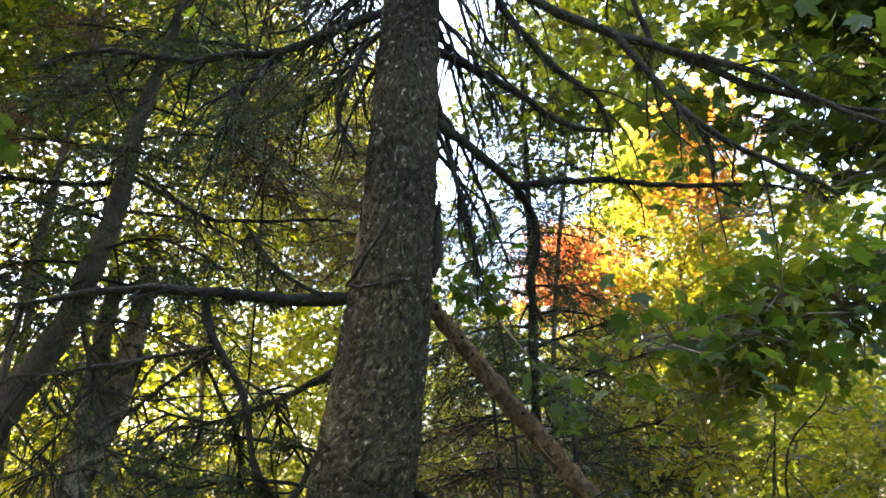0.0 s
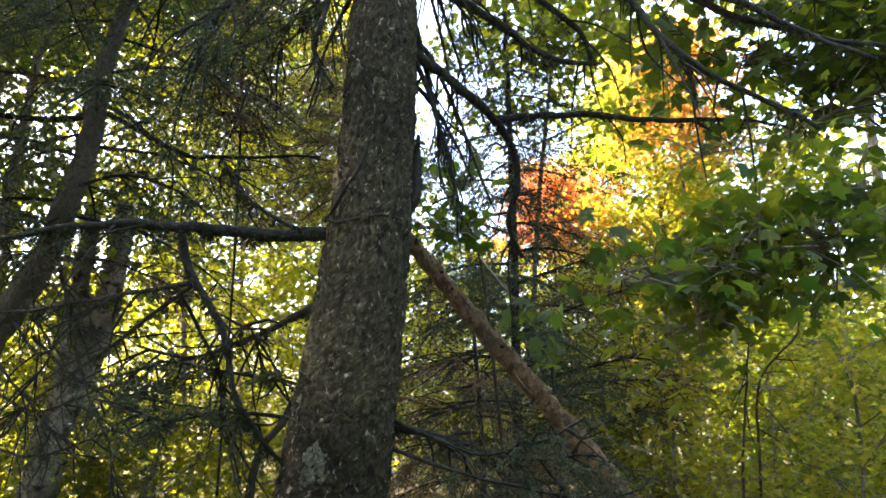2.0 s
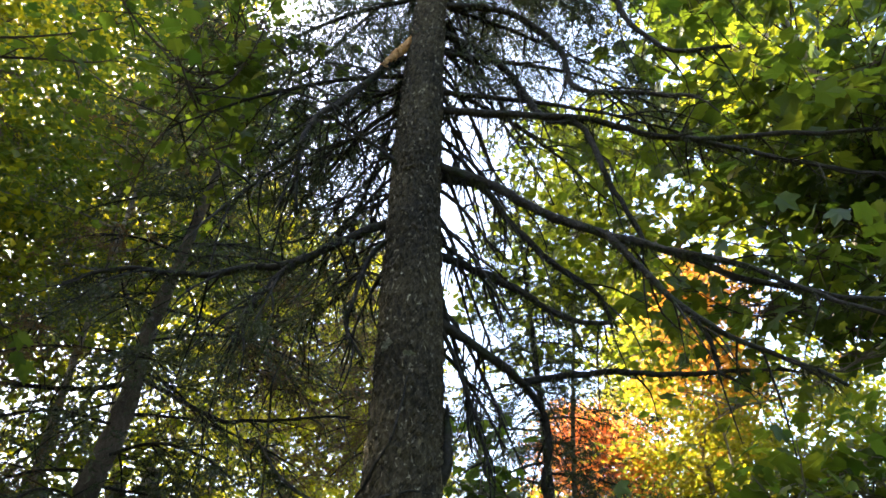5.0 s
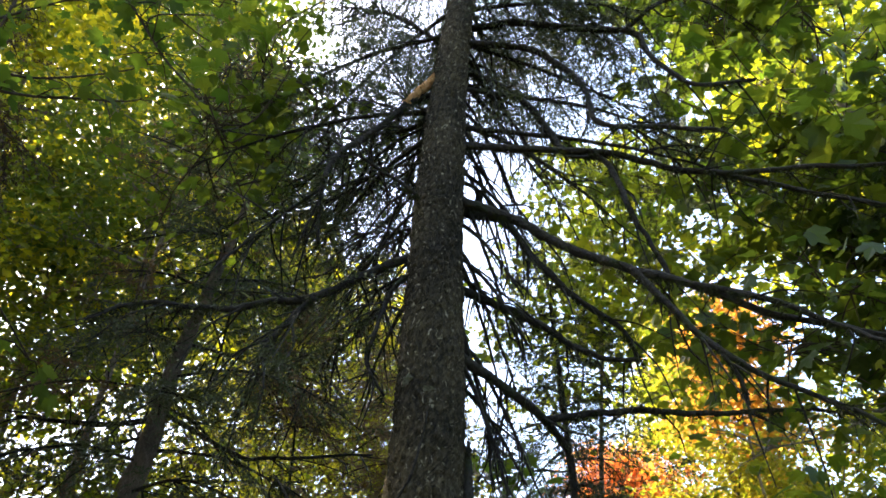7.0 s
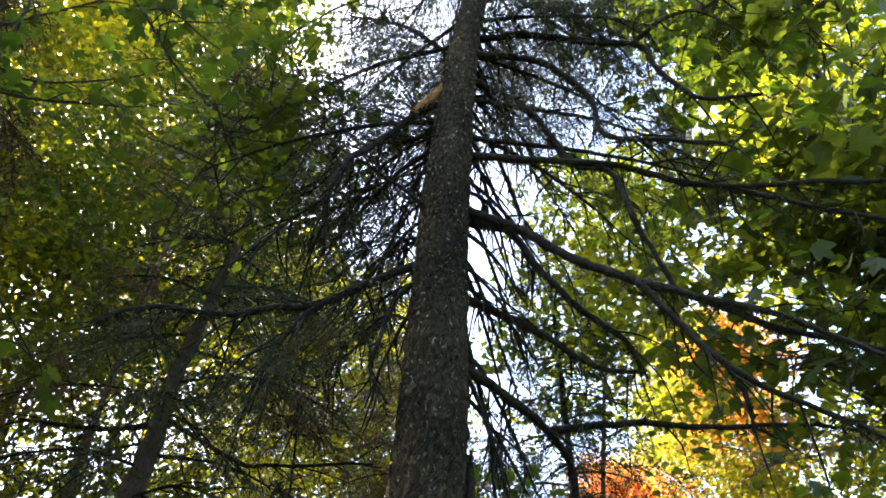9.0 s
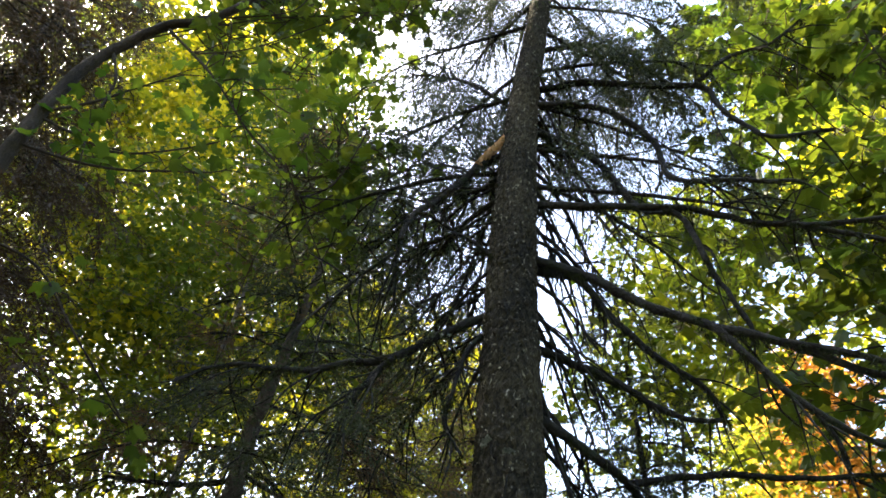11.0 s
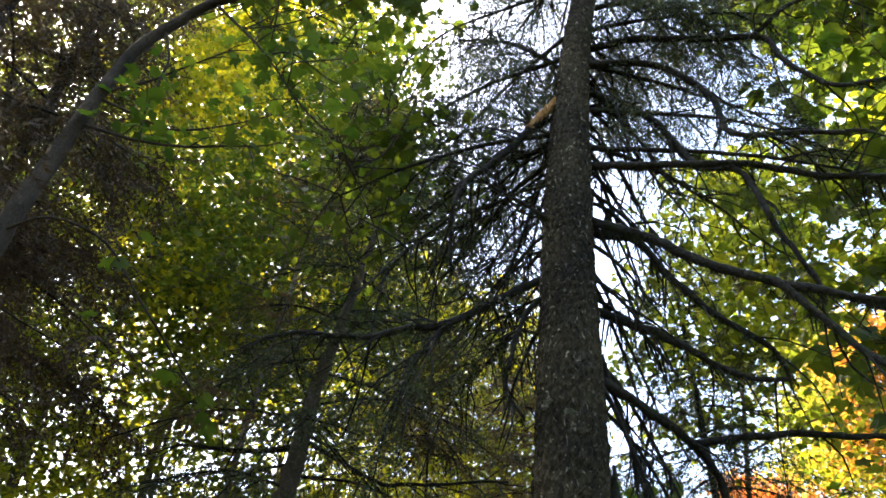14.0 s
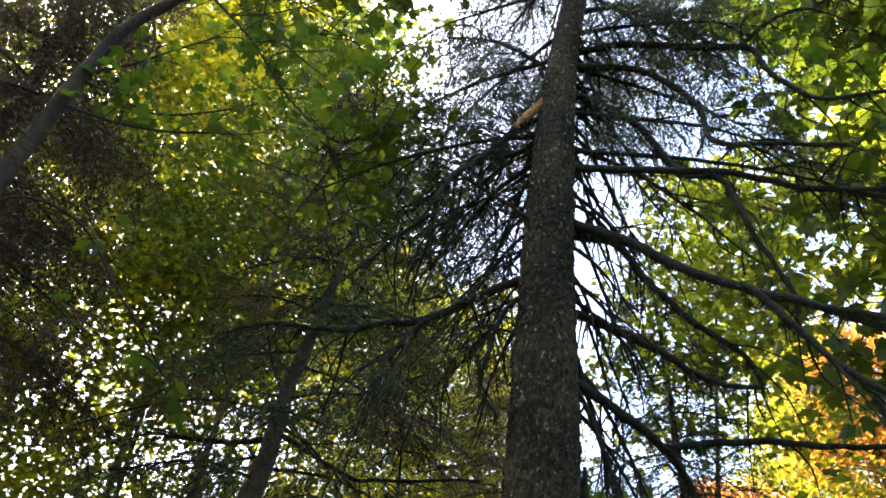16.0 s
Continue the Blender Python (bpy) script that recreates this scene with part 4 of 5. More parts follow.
for k, (az, d, az2, h, low, reach) in enumerate(((-33, 7.0, -26, 10.5, 0.52, 2.3),)):
    broadleaf("maple_tree", "tall maple with small green leaves high overhead", polar(az, d), polar(az2, d, h), 0.05, low, reach, 24, 11, 36, 0.085, LEAF_SHADED, MAPLE_BARK, 321 + k, group="maples with shaded green crowns", wide=0.34)
broadleaf("maple_tree", "slim broadleaf tree with golden-yellow autumn leaves", polar(17.8, 12), polar(18, 12, 8.6), 0.07, 0.16, 1.9, 28, 13, 66, 0.082, LEAF_YELLOW, MAPLE_BARK, 341, group=G1)
broadleaf("maple_tree", lime, polar(16.5, 16), polar(16.5, 16, 9.5), 0.08, 0.2, 2.3, 24, 12, 36, 0.13, LEAF_LIME, MAPLE_BARK, 352, group=G1)
broadleaf("maple_tree", "small broadleaf tree with glowing orange leaves", polar(21.5, 10.6), polar(20.8, 10.6, 7.8), 0.04, 0.73, 0.75, 14, 10, 66, 0.08, LEAF_ORANGE, MAPLE_BARK, 342, group=G1)
broadleaf("maple_tree", "young red maple with orange-red leaves", polar(10.5, 12.5), polar(10.5, 12.5, 6.1), 0.05, 0.79, 1.15, 15, 11, 58, 0.08, LEAF_RED, MAPLE_BARK, 343, group=G1)
broadleaf("maple_tree", lime, polar(22.5, 13.5), polar(22.5, 13.5, 6.6), 0.07, 0.05, 1.9, 26, 11, 56, 0.095, LEAF_LIME, MAPLE_BARK, 344, group=G1)
broadleaf("maple_tree", lime, polar(42, 12), polar(42, 12, 5.6), 0.07, 0.05, 2.0, 26, 12, 56, 0.09, LEAF_LIME, MAPLE_BARK, 345, group=G1)
broadleaf("maple_tree", green, polar(13, 14.5), polar(13, 14.5, 5.4), 0.07, 0.05, 2.4, 24, 11, 50, 0.1, LEAF_GREEN, MAPLE_BARK, 346, group=G1)
broadleaf("maple_tree", green, polar(28, 10), polar(29, 10, 2.9), 0.05, 0.05, 1.7, 24, 12, 56, 0.085, LEAF_GREEN, MAPLE_BARK, 347, group=G1)
broadleaf("maple_tree", lime, polar(29.5, 12.5), polar(29.5, 12.5, 6.4), 0.06, 0.3, 1.9, 24, 11, 40, 0.1, LEAF_LIME, MAPLE_BARK, 353, group=G1)
broadleaf("maple_tree", green, polar(-49, 10.5), polar(-48, 10.5, 11), 0.06, 0.4, 2.2, 24, 11, 36, 0.115, LEAF_GREEN, MAPLE_BARK, 354, group=G1)
broadleaf("maple_tree", lime, polar(2, 15), polar(2, 15, 5.0), 0.07, 0.05, 2.2, 24, 11, 36, 0.12, LEAF_LIME, MAPLE_BARK, 348, group=G1)
broadleaf("maple_tree", "maple with shaded green leaves reaching towards the spruce", polar(7.6, 9), polar(15, 7.4, 8.6), 0.045, 0.6, 1.5, 20, 10, 32, 0.115, LEAF_GREEN, MAPLE_BARK, 349, group="maples with shaded green crowns", wide=0.3)
broadleaf("maple_tree", "tall broadleaf tree with a dense green crown", polar(34, 9.5), polar(34, 9.5, 13), 0.07, 0.45, 2.6, 28, 12, 30, 0.12, LEAF_GREEN, MAPLE_BARK, 351, group=G1, wide=0.36)
# unseen trees added behind the path to keep skylight off the near things
dense = broadleaf("maple_tree", "unseen green maple added behind the path to block sky light", polar(-95, 8), polar(-94, 8, 13), 0.09, 0.12, 3.2, 24, 9, 16, 0.3, LEAF_GREEN, MAPLE_BARK, 390, group="maples of the closed wood", wide=0.45)
for az, d, turn in ((100, 7, 60), (140, 6, 170), (180, 6, 10), (-140, 6.5, 300), (-110, 8, 75)):
    x, y, z = polar(az, d)
    copy_thing(dense, pose(x, y, z, 0, 0, turn))
# unseen low bushes, added to dim the light on the lower trunk
bush = broadleaf("sapling", "unseen bushy sapling added behind the path to dim low light", polar(150, 3.2), polar(150, 3.2, 3.6), 0.03, 0.06, 1.2, 18, 9, 14, 0.16, LEAF_GREEN, MAPLE_BARK, 395, group="saplings in the undergrowth", wide=0.26)
for az, d, turn in ((95, 3.6, 40), (122, 3.1, 95), (180, 2.9, 150), (208, 3.2, 210), (236, 3.6, 280), (262, 4.2, 330)):
    x, y, z = polar(az, d)
    copy_thing(bush, pose(x, y, z, 0, 0, turn))
# undergrowth
# two right-hand saplings have yellow leaves, a colour in place of sunlight
for k, (az, d, h, m) in enumerate(((-29, 9.5, 2.6, LEAF_LIME), (-15, 10.5, 2.6, LEAF_LIME), (-9, 11.5, 2.8, LEAF_LIME), (3, 10, 2.8, LEAF_LIME), (13, 8, 2.5, LEAF_LIME), (19, 7, 2.6, LEAF_YELLOW), (25, 8, 3.0, LEAF_LIME), (30, 7, 2.9, LEAF_YELLOW), (37, 7.5, 3.4, LEAF_LIME), (-24, 12.5, 3.6, LEAF_LIME), (-30, 11, 3.4, LEAF_LIME), (-17, 14.5, 4.2, LEAF_LIME), (-36, 10.5, 3.4, LEAF_LIME), (-20, 13.5, 3.4, LEAF_LIME), (-11, 15.5, 4.2, LEAF_LIME), (-20, 8.2, 1.9, LEAF_LIME), (-25, 8.6, 2.0, LEAF_LIME), (-14, 8.8, 1.9, LEAF_LIME))):
    broadleaf("sapling", "slender green sapling in the undergrowth", polar(az, d), polar(az + 0.6, d, h), 0.025, 0.12, 0.45 + 0.2 * h, 18, 6, (21 if az < 8 else 19) + int(2 * h), 0.085 if az < 8 else 0.075, m, MAPLE_BARK, 330 + k, group="saplings in the undergrowth", wide=0.25, flat=0.035)

# ---- the spruce behind ----


def far_spruce(base, height, reach, r, limbs, seed, label, low=0.05, mat=None, per=48, spray=0.46):
    rng = np.random.default_rng(seed)
    base = np.array(base)
    tree = thing("spruce_tree", label, "tree", tuple(base))
    ln = spline([base - (0, 0, 0.1), base + (0.05, 0, height * 0.5), base + (0, 0, height)], 0.2)
    g = Geo()
    g.add(*tube(ln, taper(len(ln), r, 0.012), 12, 0.05, rng))
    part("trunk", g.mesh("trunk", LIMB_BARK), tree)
    for i in range(limbs):
        s = low + (0.97 - low) * i / limbs
        p = base + (0, 0, height * s)
        a = i * 2.39996
        w = np.array([math.cos(a), math.sin(a)])
        L = reach * (1.05 - s) * rng.uniform(0.7, 1.1)
        pts = [(p[0] + w[0] * q * L, p[1] + w[1] * q * L, p[2] + L * (0.1 * q - 0.35 * q * q)) for q in (0, 0.4, 0.75, 1)]
        limb(tree, pts, 0.02 * (1.1 - s) + 0.004, 0.004, seed * 100 + i, 6, 0.5, int(per * L), spray, droop=0.1, shapes=S, start=0.1, needle_mat=mat, step=0.09, sides=6)
    return tree


behind = far_spruce(polar(7.0, 7.5), 7.6, 2.0, 0.06, 54, 5, "dark spruce with grey-green needles behind the big trunk", low=0.16, per=50)
for k, pts in enumerate((
    [(0.961, 7.42, 1.871), (1.364, 7.0, 1.971), (1.736, 6.5, 2.058), (2.098, 6.1, 2.122)],
    [(0.955, 7.42, 1.643), (1.414, 7.0, 1.851), (1.805, 6.6, 1.884), (2.188, 6.2, 1.863)],
    [(0.976, 7.42, 2.395), (1.388, 7.0, 2.571), (1.743, 6.6, 2.674), (2.029, 6.3, 2.726)],
    [(0.94, 7.42, 1.085), (1.448, 7.0, 1.37), (1.839, 6.6, 1.579), (2.155, 6.3, 1.624)],
    [(0.969, 7.42, 2.16), (0.476, 6.9, 2.12), (0.09, 6.5, 1.987)],
    [(0.954, 7.42, 1.586), (0.416, 6.9, 1.64), (-0.062, 6.5, 1.638)],
    [(0.99, 7.42, 2.935), (1.407, 7.0, 3.03), (1.735, 6.7, 3.078)],
    [(0.982, 7.42, 2.633), (0.491, 7.0, 2.686), (0.148, 6.7, 2.585)])):
    limb(behind, pts, 0.020, 0.005, 740 + k, 26, 0.55, 44, 0.4, droop=0.15, shapes=S if k % 2 else B, needle_mat=NEEDLE_DARK if k % 2 else NEEDLE_BROWN, label="dead brown lower bough")
far_spruce(polar(-6.2, 8.5), 7.6, 2.0, 0.022, 36, 6, "spruce with sparse brown and green needles", low=0.55, mat=NEEDLE_BROWN, per=44)
far_spruce(polar(-15.5, 7.6), 6.4, 1.7, 0.013, 30, 10, "slender spruce with thin dark needles behind the big trunk", low=0.72, mat=NEEDLE_DARK, per=40)
far_spruce(polar(4.0, 5.4), 2.2, 1.2, 0.03, 18, 8, "young spruce with dead brown twigs below", mat=NEEDLE_BROWN, per=46)
far_spruce(polar(10.0, 5.8), 2.1, 1.1, 0.03, 18, 9, "young dark green spruce", per=46)
far_spruce(polar(-55, 6.4), 13, 2.4, 0.09, 48, 4, "dark tall spruce with dense shaded needles", low=0.3, mat=NEEDLE_DARK, per=56, spray=0.58)
far_spruce(polar(-62, 5.3), 14, 2.6, 0.10, 46, 7, "dark spruce with brownish needles at the wood's edge", mat=NEEDLE_DARK, low=0.28, per=46, spray=0.58)

# ---- pale trunks at the left ----
birch = thing("birch_tree", "pale grey birch trunk with a bend", "tree", (-3.9, 7.0, 0))
limb(birch, [(-3.668, 7.000, 0.297), (-3.574, 7.000, 0.838), (-3.436, 7.000, 1.607), (-3.199, 7.000, 2.249), (-3.062, 7.000, 2.975), (-3.010, 7.000, 3.674)], 0.19, 0.09, 80, mat=PALE_BARK, name="trunk")
limb(birch, [(-3.399, 7.000, 1.659), (-3.440, 7.050, 2.365), (-3.420, 7.100, 3.053), (-3.369, 7.100, 3.704)], 0.12, 0.07, 81, mat=PALE_BARK, name="second_stem")

# a slim bent stem and two dry sticks in the undergrowth
slim = thing("young_tree", "slim bare young tree with a bent stem", "tree", (-1.5, 5.2, 0))
limb(slim, [(-1.72, 5.2, -0.1), (-1.268, 5.200, 0.830), (-1.171, 5.150, 1.207), (-1.098, 5.100, 1.398), (-0.951, 5.100, 1.588), (-0.782, 5.200, 1.987)], 0.045, 0.016, 84, 8, 0.4, mat=GREY_BARK, name="trunk")
for k, pts in enumerate(((((2.540, 6.000, 0.424)), (2.586, 6.000, 1.119), (2.665, 6.000, 1.664), (2.752, 6.000, 2.230), (2.813, 6.000, 2.620)), ((2.762, 6.200, 0.384), (2.813, 6.200, 1.011), (2.871, 6.200, 1.762), (3.074, 6.200, 2.053), (3.271, 6.200, 2.251), (3.371, 6.200, 2.706)))):
    foot = (pts[0][0], pts[0][1], -0.05)
    young = thing("young_tree", "slim young broadleaf tree with a thin bare stem", "tree", foot)
    limb(young, [foot, *pts], 0.015, 0.006, 90 + k, 9, 0.5, mat=GREY_BARK, name="trunk", start=0.5)
for k, (a, b) in enumerate((((-2.064, 5.600, 1.059), (-1.824, 5.400, 1.573)), ((-1.843, 5.300, 1.101), (-1.428, 5.200, 1.396)))):
    a, b = np.array(a), np.array(b)
    foot = a + (a - b) * (a[2] + 0.03) / (b[2] - a[2])
    stick_ob = thing("dry_stick", "pale dry dead sapling stem leaning in the undergrowth", "stick", tuple(foot))
    limb(stick_ob, [foot, a * 0.5 + foot * 0.5 + (0, 0, 0.02), a, b], 0.012, 0.005, 86 + k, 4, 0.2, mat=PALE_BARK, name="stem")

# ---- near maples with leaves that can be told apart ----
NEAR_SHAPES = []
for k in range(8):
    v, f = maple_leaf(LEAF_RNG)
    stalk = tube(np.array([(-0.35, 0, 0.02), (-0.15, 0, 0.03), (0.02, 0, 0.0)]), np.array([0.008, 0.008, 0.006]), 3)
    g = Geo()
    g.add(v, f)
    g.add(*stalk)
    NEAR_SHAPES.append(g.mesh("leaf", NEAR_LEAF))


def leafy_branch(tree, points, r0, r1, seed, twigs, leaves, size, wide=0.28, flat=0.10, single=True, start=0.2, mat=None, leaf_mat=None, hang=0.45):
    """A maple branch with side twigs; its leaves sit on the twigs, as objects (single) or joined."""
    rng = np.random.default_rng(seed)
    ln = spline(points, 0.05)
    g = Geo()
    g.add(*tube(ln, taper(len(ln), r0, r1), 8, 0.05, rng))
    ob = part("branch", g.mesh("branch", mat or MAPLE_BARK), tree)
    tw = Geo()
    spots = []
    for _ in range(twigs):
        i = rng.integers(int(len(ln) * start), len(ln))
        d = rng.normal(0, 1, 3) * (1, 1, 0.5)
        d = d / np.linalg.norm(d) * wide * rng.uniform(0.4, 1.5)
        c = ln[i] + d
        m = (ln[i] + c) / 2 + (0, 0, 0.03)
        tw.add(*tube(np.array([ln[i], m, c]), np.array([0.005, 0.004, 0.002]), 4, caps=False))
        spots += [c, m * 0.5 + c * 0.5, c]
    if tw.n:
        part("twig_growth", tw.mesh("twig_growth", mat or MAPLE_BARK), ob, kind="stuff")
    spots = np.array(spots)
    at = spots[rng.integers(0, len(spots), leaves)] + rng.normal(0, 1, (leaves, 3)) * (0.09, 0.09, flat * 0.6)
    ways = np.column_stack([rng.normal(0, 1, (leaves, 2)), rng.normal(-hang, 0.35, leaves)])
    up = np.column_stack([rng.normal(0, 0.5, (leaves, 2)), np.ones(leaves)])
    turns = frames_from(ways, rng, up)
    sizes = size * rng.uniform(0.6, 1.25, leaves)
    if not single:
        cg = Geo()
        for k, (v, f) in enumerate(MID_LEAVES):
            w = np.arange(leaves) % len(MID_LEAVES) == k
            scatter(cg, v, f, at[w], turns[w], sizes[w])
        part("foliage", cg.mesh("foliage", leaf_mat or LEAF_GREEN, smooth=False), ob, kind="stuff")
        return ob
    off = -Vector(tree.location)
    for k in range(leaves):
        lf = new("leaf", NEAR_SHAPES[k % len(NEAR_SHAPES)])
        lf.parent = ob
        m = Matrix(turns[k].tolist()).to_4x4()
        lf.matrix_local = Matrix.Translation(Vector(at[k])) @ m @ Matrix.Scale(float(sizes[k]), 4)
    return ob


right_maple = thing("maple_tree", "near maple with broad dark green lobed leaves overhead", "tree", (4.75, 4.1, 0))
g = Geo()
rm_line = spline([(4.9, 4.1, -0.1), (4.5, 4.2, 1.6), (3.313, 4.300, 3.680), (3.350, 4.350, 4.397), (3.355, 4.400, 5.274), (3.190, 4.400, 6.659), (3.036, 4.500, 8.036)], 0.06)
g.add(*tube(rm_line, taper(len(rm_line), 0.10, 0.02), 10, 0.05, np.random.default_rng(9)))
part("trunk", g.mesh("trunk", MAPLE_BARK), right_maple)
# lower bough with the big dark leaf mass
leafy_branch(right_maple, [(2.233, 3.000, 2.523), (1.932, 2.950, 2.405), (1.666, 2.900, 2.267), (1.347, 2.850, 2.183), (1.021, 2.800, 2.125), (0.812, 2.800, 2.080)], 0.012, 0.004, 401, 90, 290, 0.088, wide=0.27)
leafy_branch(right_maple, [(2.266, 3.200, 2.532), (1.893, 3.150, 2.367), (1.485, 3.100, 2.186), (1.085, 3.100, 1.909)], 0.010, 0.004, 402, 80, 420, 0.09, wide=0.25, single=False, leaf_mat=LEAF_GREEN)
leafy_branch(right_maple, [(2.198, 3.000, 2.629), (1.744, 3.000, 2.470), (1.353, 3.000, 2.316), (0.973, 3.000, 2.191)], 0.009, 0.004, 403, 80, 380, 0.09, wide=0.25, single=False, leaf_mat=LEAF_GREEN)
leafy_branch(right_maple, [(2.791, 3.700, 3.491), (2.223, 3.600, 3.165), (1.826, 3.600, 2.998), (1.451, 3.600, 2.933)], 0.009, 0.004, 404, 40, 90, 0.10, wide=0.34, single=False, leaf_mat=LEAF_GREEN)
leafy_branch(right_maple, [(2.368, 4.300, 4.897), (1.725, 4.200, 4.464), (1.277, 4.200, 4.327), (0.813, 4.200, 4.509)], 0.009, 0.004, 406, 70, 200, 0.11, wide=0.34, single=False, leaf_mat=LEAF_GREEN)
# upper boughs, spread from the stem over the path


def boughs(tree, stem, count, az, el, dist, seed, leaves, size, wide, skip=(), rise=0.7, leaf_mat=None, start=0.4, thick=0.008):
    """Boughs from a stem to places given by bearing, height angle and distance from the path's end; skip: (az, el, radius) left open."""
    rng = np.random.default_rng(seed)
    bend = np.random.default_rng(seed + 900)
    done = 0
    while done < count:
        a, e, d = rng.uniform(*az), rng.uniform(*el), rng.uniform(*dist)
        if any(math.hypot((a - p) * 0.8, e - q) < r for p, q, r in skip):
            continue
        tip = np.array(polar(a, d, 1.6 + d * math.tan(radians(e))))
        i = int(np.argmin(np.abs(stem[:, 2] - (tip[2] - rise)) + 0.2 * np.linalg.norm(stem - tip, axis=1) + (0.35 if start < 0.5 else 0.9) * rng.uniform(0, 1, len(stem))))
        p = stem[i]
        leafy_branch(tree, [p, p + (tip - p) * 0.25 + bend.normal(0, 0.07, 3), p + (tip - p) * 0.5 + (0, 0, 0.16) + bend.normal(0, 0.13, 3), p + (tip - p) * 0.78 + (0, 0, 0.1) + bend.normal(0, 0.08, 3), tip], thick, 0.0025, seed * 50 + done, leaves // 3, leaves, size, wide=wide, single=False, start=start, mat=GREY_BARK, leaf_mat=leaf_mat)
        done += 1


boughs(right_maple, rm_line, 34, (13, 44), (32, 60), (3.6, 5.0), 51, 80, 0.165, 0.38, skip=((10, 40, 5),), leaf_mat=LEAF_SHADED)
boughs(right_maple, rm_line, 9, (17, 31), (25, 34), (3.5, 4.6), 54, 44, 0.13, 0.30, skip=((16, 24, 4),), leaf_mat=LEAF_SHADED)
boughs(right_maple, rm_line, 8, (25, 44), (23, 34), (3.4, 4.6), 52, 50, 0.155, 0.32, skip=((33, 19, 2),), leaf_mat=LEAF_SHADED)
leafy_branch(right_maple, [(3.160, 3.900, 3.856), (2.644, 3.800, 3.530), (2.319, 3.700, 3.412), (2.014, 3.700, 3.569)], 0.010, 0.004, 408, 40, 10, 0.15, wide=0.2)

left_maple = thing("maple_tree", "leaning maple with a curved grey limb and green leaves", "tree", (-3.5, 2.1, 0))
g = Geo()
lm_line = spline([(-3.6, 2.1, -0.1), (-3.3, 2.25, 1.8), (-3.19, 2.33, 3.6), (-3.165, 2.35, 4.134), (-3.155, 2.4, 4.611), (-3.114, 2.4, 4.914), (-3.087, 2.42, 5.249), (-3.014, 2.45, 5.649), (-2.868, 2.48, 5.912), (-2.576, 2.5, 6.178), (-2.356, 2.52, 6.217), (-2.135, 2.55, 6.37), (-1.874, 2.6, 6.798)], 0.06)
g.add(*tube(lm_line, taper(len(lm_line), 0.085, 0.022), 12, 0.05, np.random.default_rng(10)))
part("trunk", g.mesh("trunk", GREY_BARK), left_maple)
for k, (pts, r, leaves) in enumerate((
    ([(-2.527, 2.5, 6.118), (-2.121, 2.6, 5.64), (-1.80, 2.7, 5.154), (-1.613, 2.8, 4.95), (-1.424, 2.9, 4.698)], 0.012, 46),
    ([(-3.061, 2.42, 5.188), (-2.825, 2.5, 5.345), (-2.66, 2.55, 5.504), (-2.494, 2.6, 5.656), (-2.389, 2.6, 5.704)], 0.011, 18),
    ([(-3.129, 2.4, 4.879), (-2.75, 2.5, 4.767), (-2.469, 2.6, 4.759), (-2.236, 2.7, 4.825), (-2.011, 2.8, 4.893), (-1.95, 2.9, 5.037)], 0.011, 26),
    ([(-3.102, 2.42, 5.143), (-2.856, 2.5, 5.031), (-2.61, 2.6, 4.94), (-2.373, 2.7, 5.02), (-2.084, 2.8, 5.176), (-2.025, 2.9, 5.356)], 0.010, 26),
    ([(-3.185, 2.33, 3.95), (-2.845, 2.3, 3.982), (-2.623, 2.5, 3.934), (-2.43, 2.7, 3.659), (-2.275, 2.9, 3.429), (-2.18, 3.0, 3.283)], 0.009, 12),
    ([(-2.887, 2.48, 5.916), (-2.761, 2.5, 5.579), (-2.752, 2.5, 5.393), (-2.753, 2.5, 5.05), (-2.686, 2.5, 4.68)], 0.011, 16))):
    leafy_branch(left_maple, pts, r, 0.004, 421 + k, leaves // 2, leaves, 0.11, wide=0.22, mat=GREY_BARK)
lm_high = np.vstack([lm_line[lm_line[:, 2] > 5.7], spline([(-2.527, 2.5, 6.118), (-2.121, 2.6, 5.64), (-1.80, 2.7, 5.154), (-1.613, 2.8, 4.95), (-1.424, 2.9, 4.698)], 0.06)])
boughs(left_maple, lm_high, 6, (-46, -30), (51, 60), (3.3, 4.2), 59, 40, 0.115, 0.3, leaf_mat=LEAF_SHADED, start=0.5, thick=0.006)
boughs(left_maple, lm_high, 3, (-15, -10), (56, 60.5), (2.9, 3.4), 58, 30, 0.12, 0.22, leaf_mat=LEAF_SHADED, start=0.6, thick=0.006)
boughs(left_maple, lm_high, 5, (-24, -12.5), (55.5, 61), (3.0, 3.8), 57, 40, 0.13, 0.28, leaf_mat=LEAF_SHADED, start=0.5, thick=0.006)
boughs(left_maple, lm_high, 5, (-25, -15), (41, 49.5), (3.1, 4.0), 56, 30, 0.12, 0.3, leaf_mat=LEAF_SHADED, start=0.6, thick=0.006)
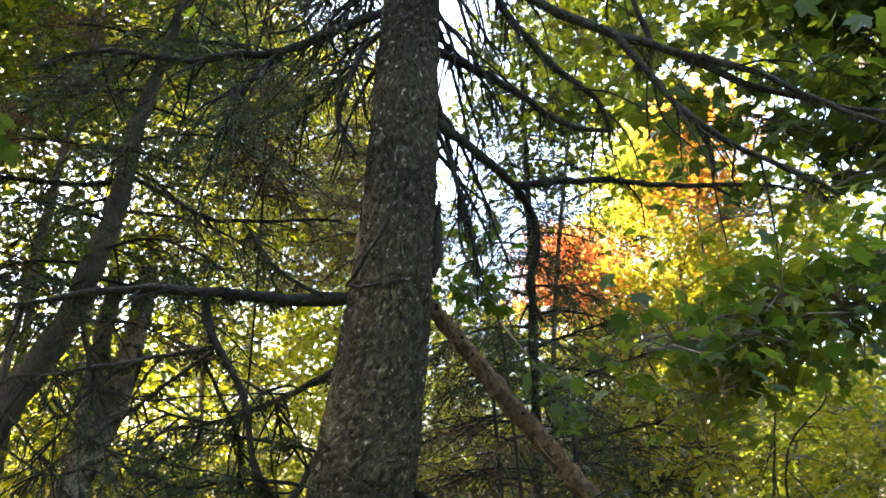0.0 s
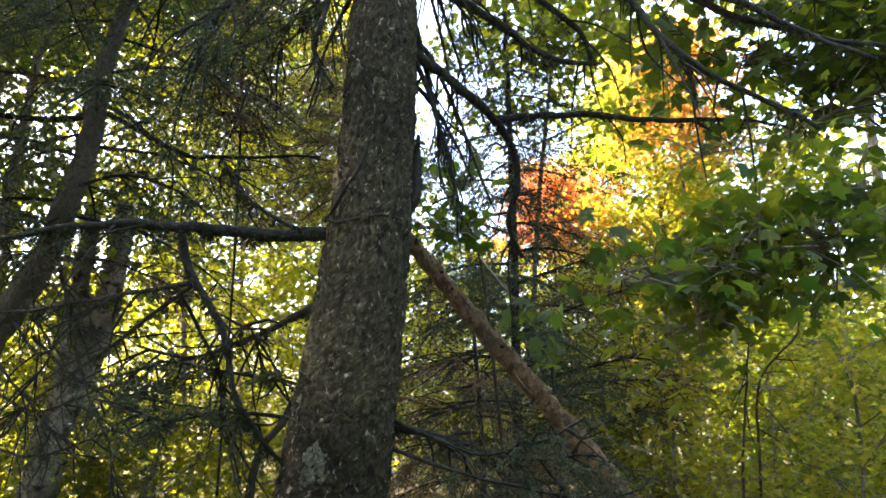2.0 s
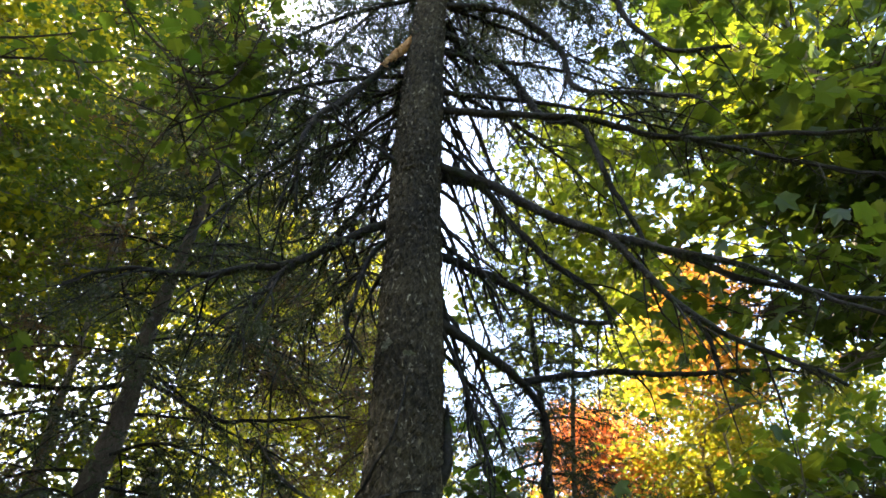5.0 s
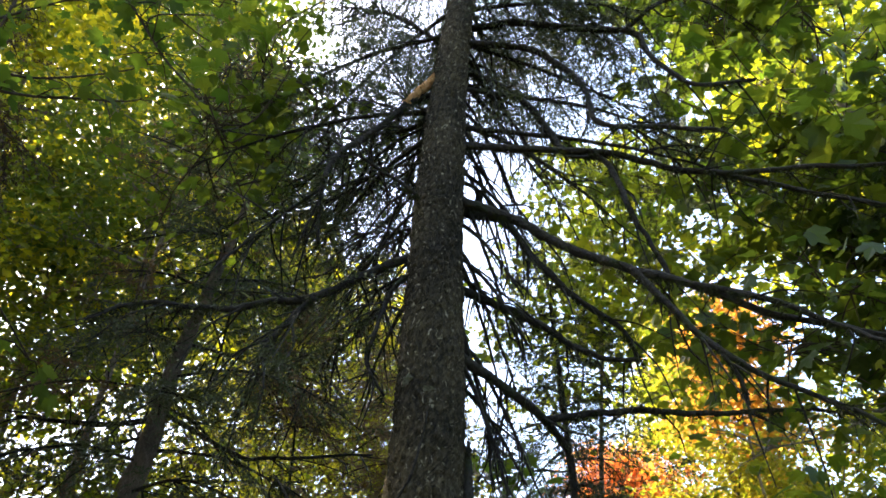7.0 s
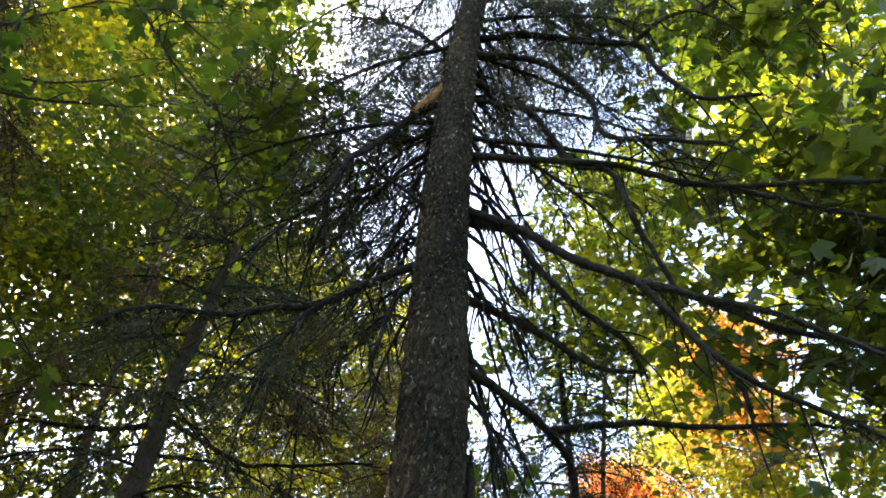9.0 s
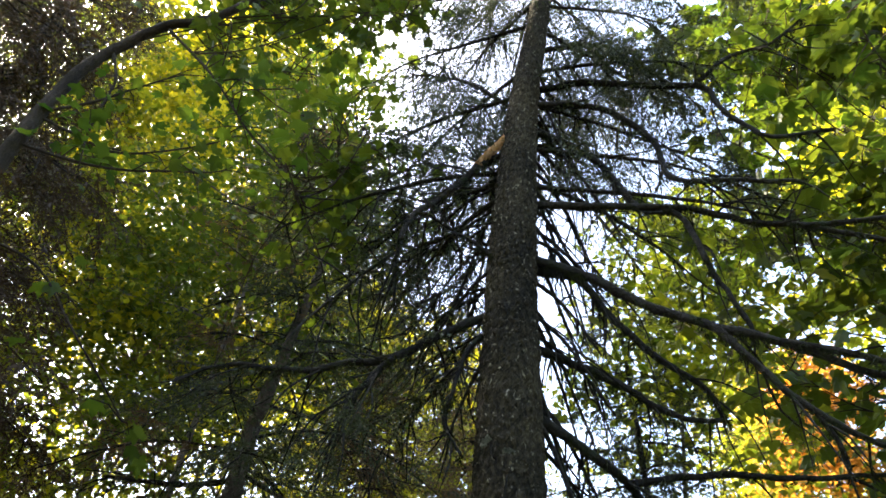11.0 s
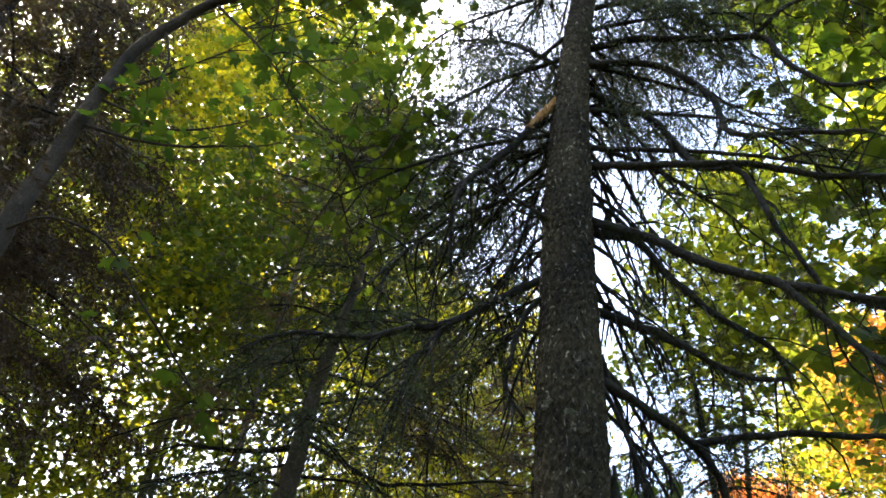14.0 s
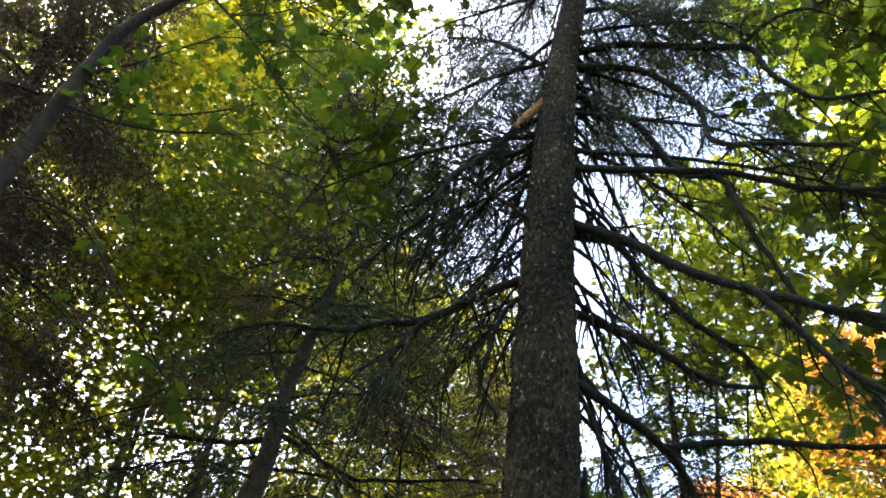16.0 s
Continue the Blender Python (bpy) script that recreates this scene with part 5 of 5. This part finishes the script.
boughs(left_maple, lm_high, 22, (-42, -12.5), (36, 60), (3.2, 4.6), 53, 30, 0.105, 0.36, skip=((-16.2, 52.3, 3.4), (-38, 41, 8)), leaf_mat=LEAF_SHADED, start=0.6, thick=0.006)

# a low maple shoot behind the big trunk
shoot = thing("maple_sapling", "maple sapling with fresh green lobed leaves", "sapling", (0.55, 4.6, 0))
g = Geo()
sh_line = spline([(0.62, 4.6, -0.05), (0.5, 4.55, 1.2), (0.360, 4.500, 2.580), (0.180, 4.500, 2.922), (0.107, 4.500, 3.195)], 0.06)
g.add(*tube(sh_line, taper(len(sh_line), 0.016, 0.005), 7, 0.05, np.random.default_rng(12)))
part("trunk", g.mesh("trunk", GREY_BARK), shoot)
leafy_branch(shoot, [(0.180, 4.500, 2.922), (0.105, 4.450, 3.060), (-0.005, 4.400, 3.100)], 0.006, 0.003, 431, 20, 55, 0.12, wide=0.18)
leafy_branch(shoot, [(0.252, 4.500, 2.731), (0.067, 4.450, 2.755), (-0.059, 4.400, 2.779)], 0.006, 0.003, 432, 18, 50, 0.12, wide=0.18)
leafy_branch(shoot, [(0.360, 4.500, 2.580), (0.614, 4.300, 2.183), (0.726, 4.200, 1.934)], 0.006, 0.003, 433, 16, 34, 0.12, wide=0.15, start=0.5)

# single maple leaves whose yellow colour stands in for sun on them
for tree, spot, turn, size in ((left_maple, (-1.237, 3.0, 5.308), 20, 0.12), (left_maple, (-1.149, 3.0, 4.906), -35, 0.12), (right_maple, (0.256, 3.3, 3.962), 35, 0.11), (right_maple, (1.199, 3.4, 4.837), -20, 0.15), (right_maple, (1.126, 3.4, 4.609), 50, 0.14), (right_maple, (1.526, 3.3, 4.184), 15, 0.16), (right_maple, (1.684, 3.3, 4.24), -60, 0.14)):
    lf = new("leaf", NEAR_SHAPES[2].copy())
    lf.data.materials[0] = LEAF_YELLOW
    lf.parent = tree
    lf.matrix_local = Matrix.Translation(Vector(spot) - tree.location) @ pose(0, 0, 0, 70, 0, turn) @ Matrix.Scale(size, 4)
    tagged(lf, "leaf coloured yellow as if sunlit")
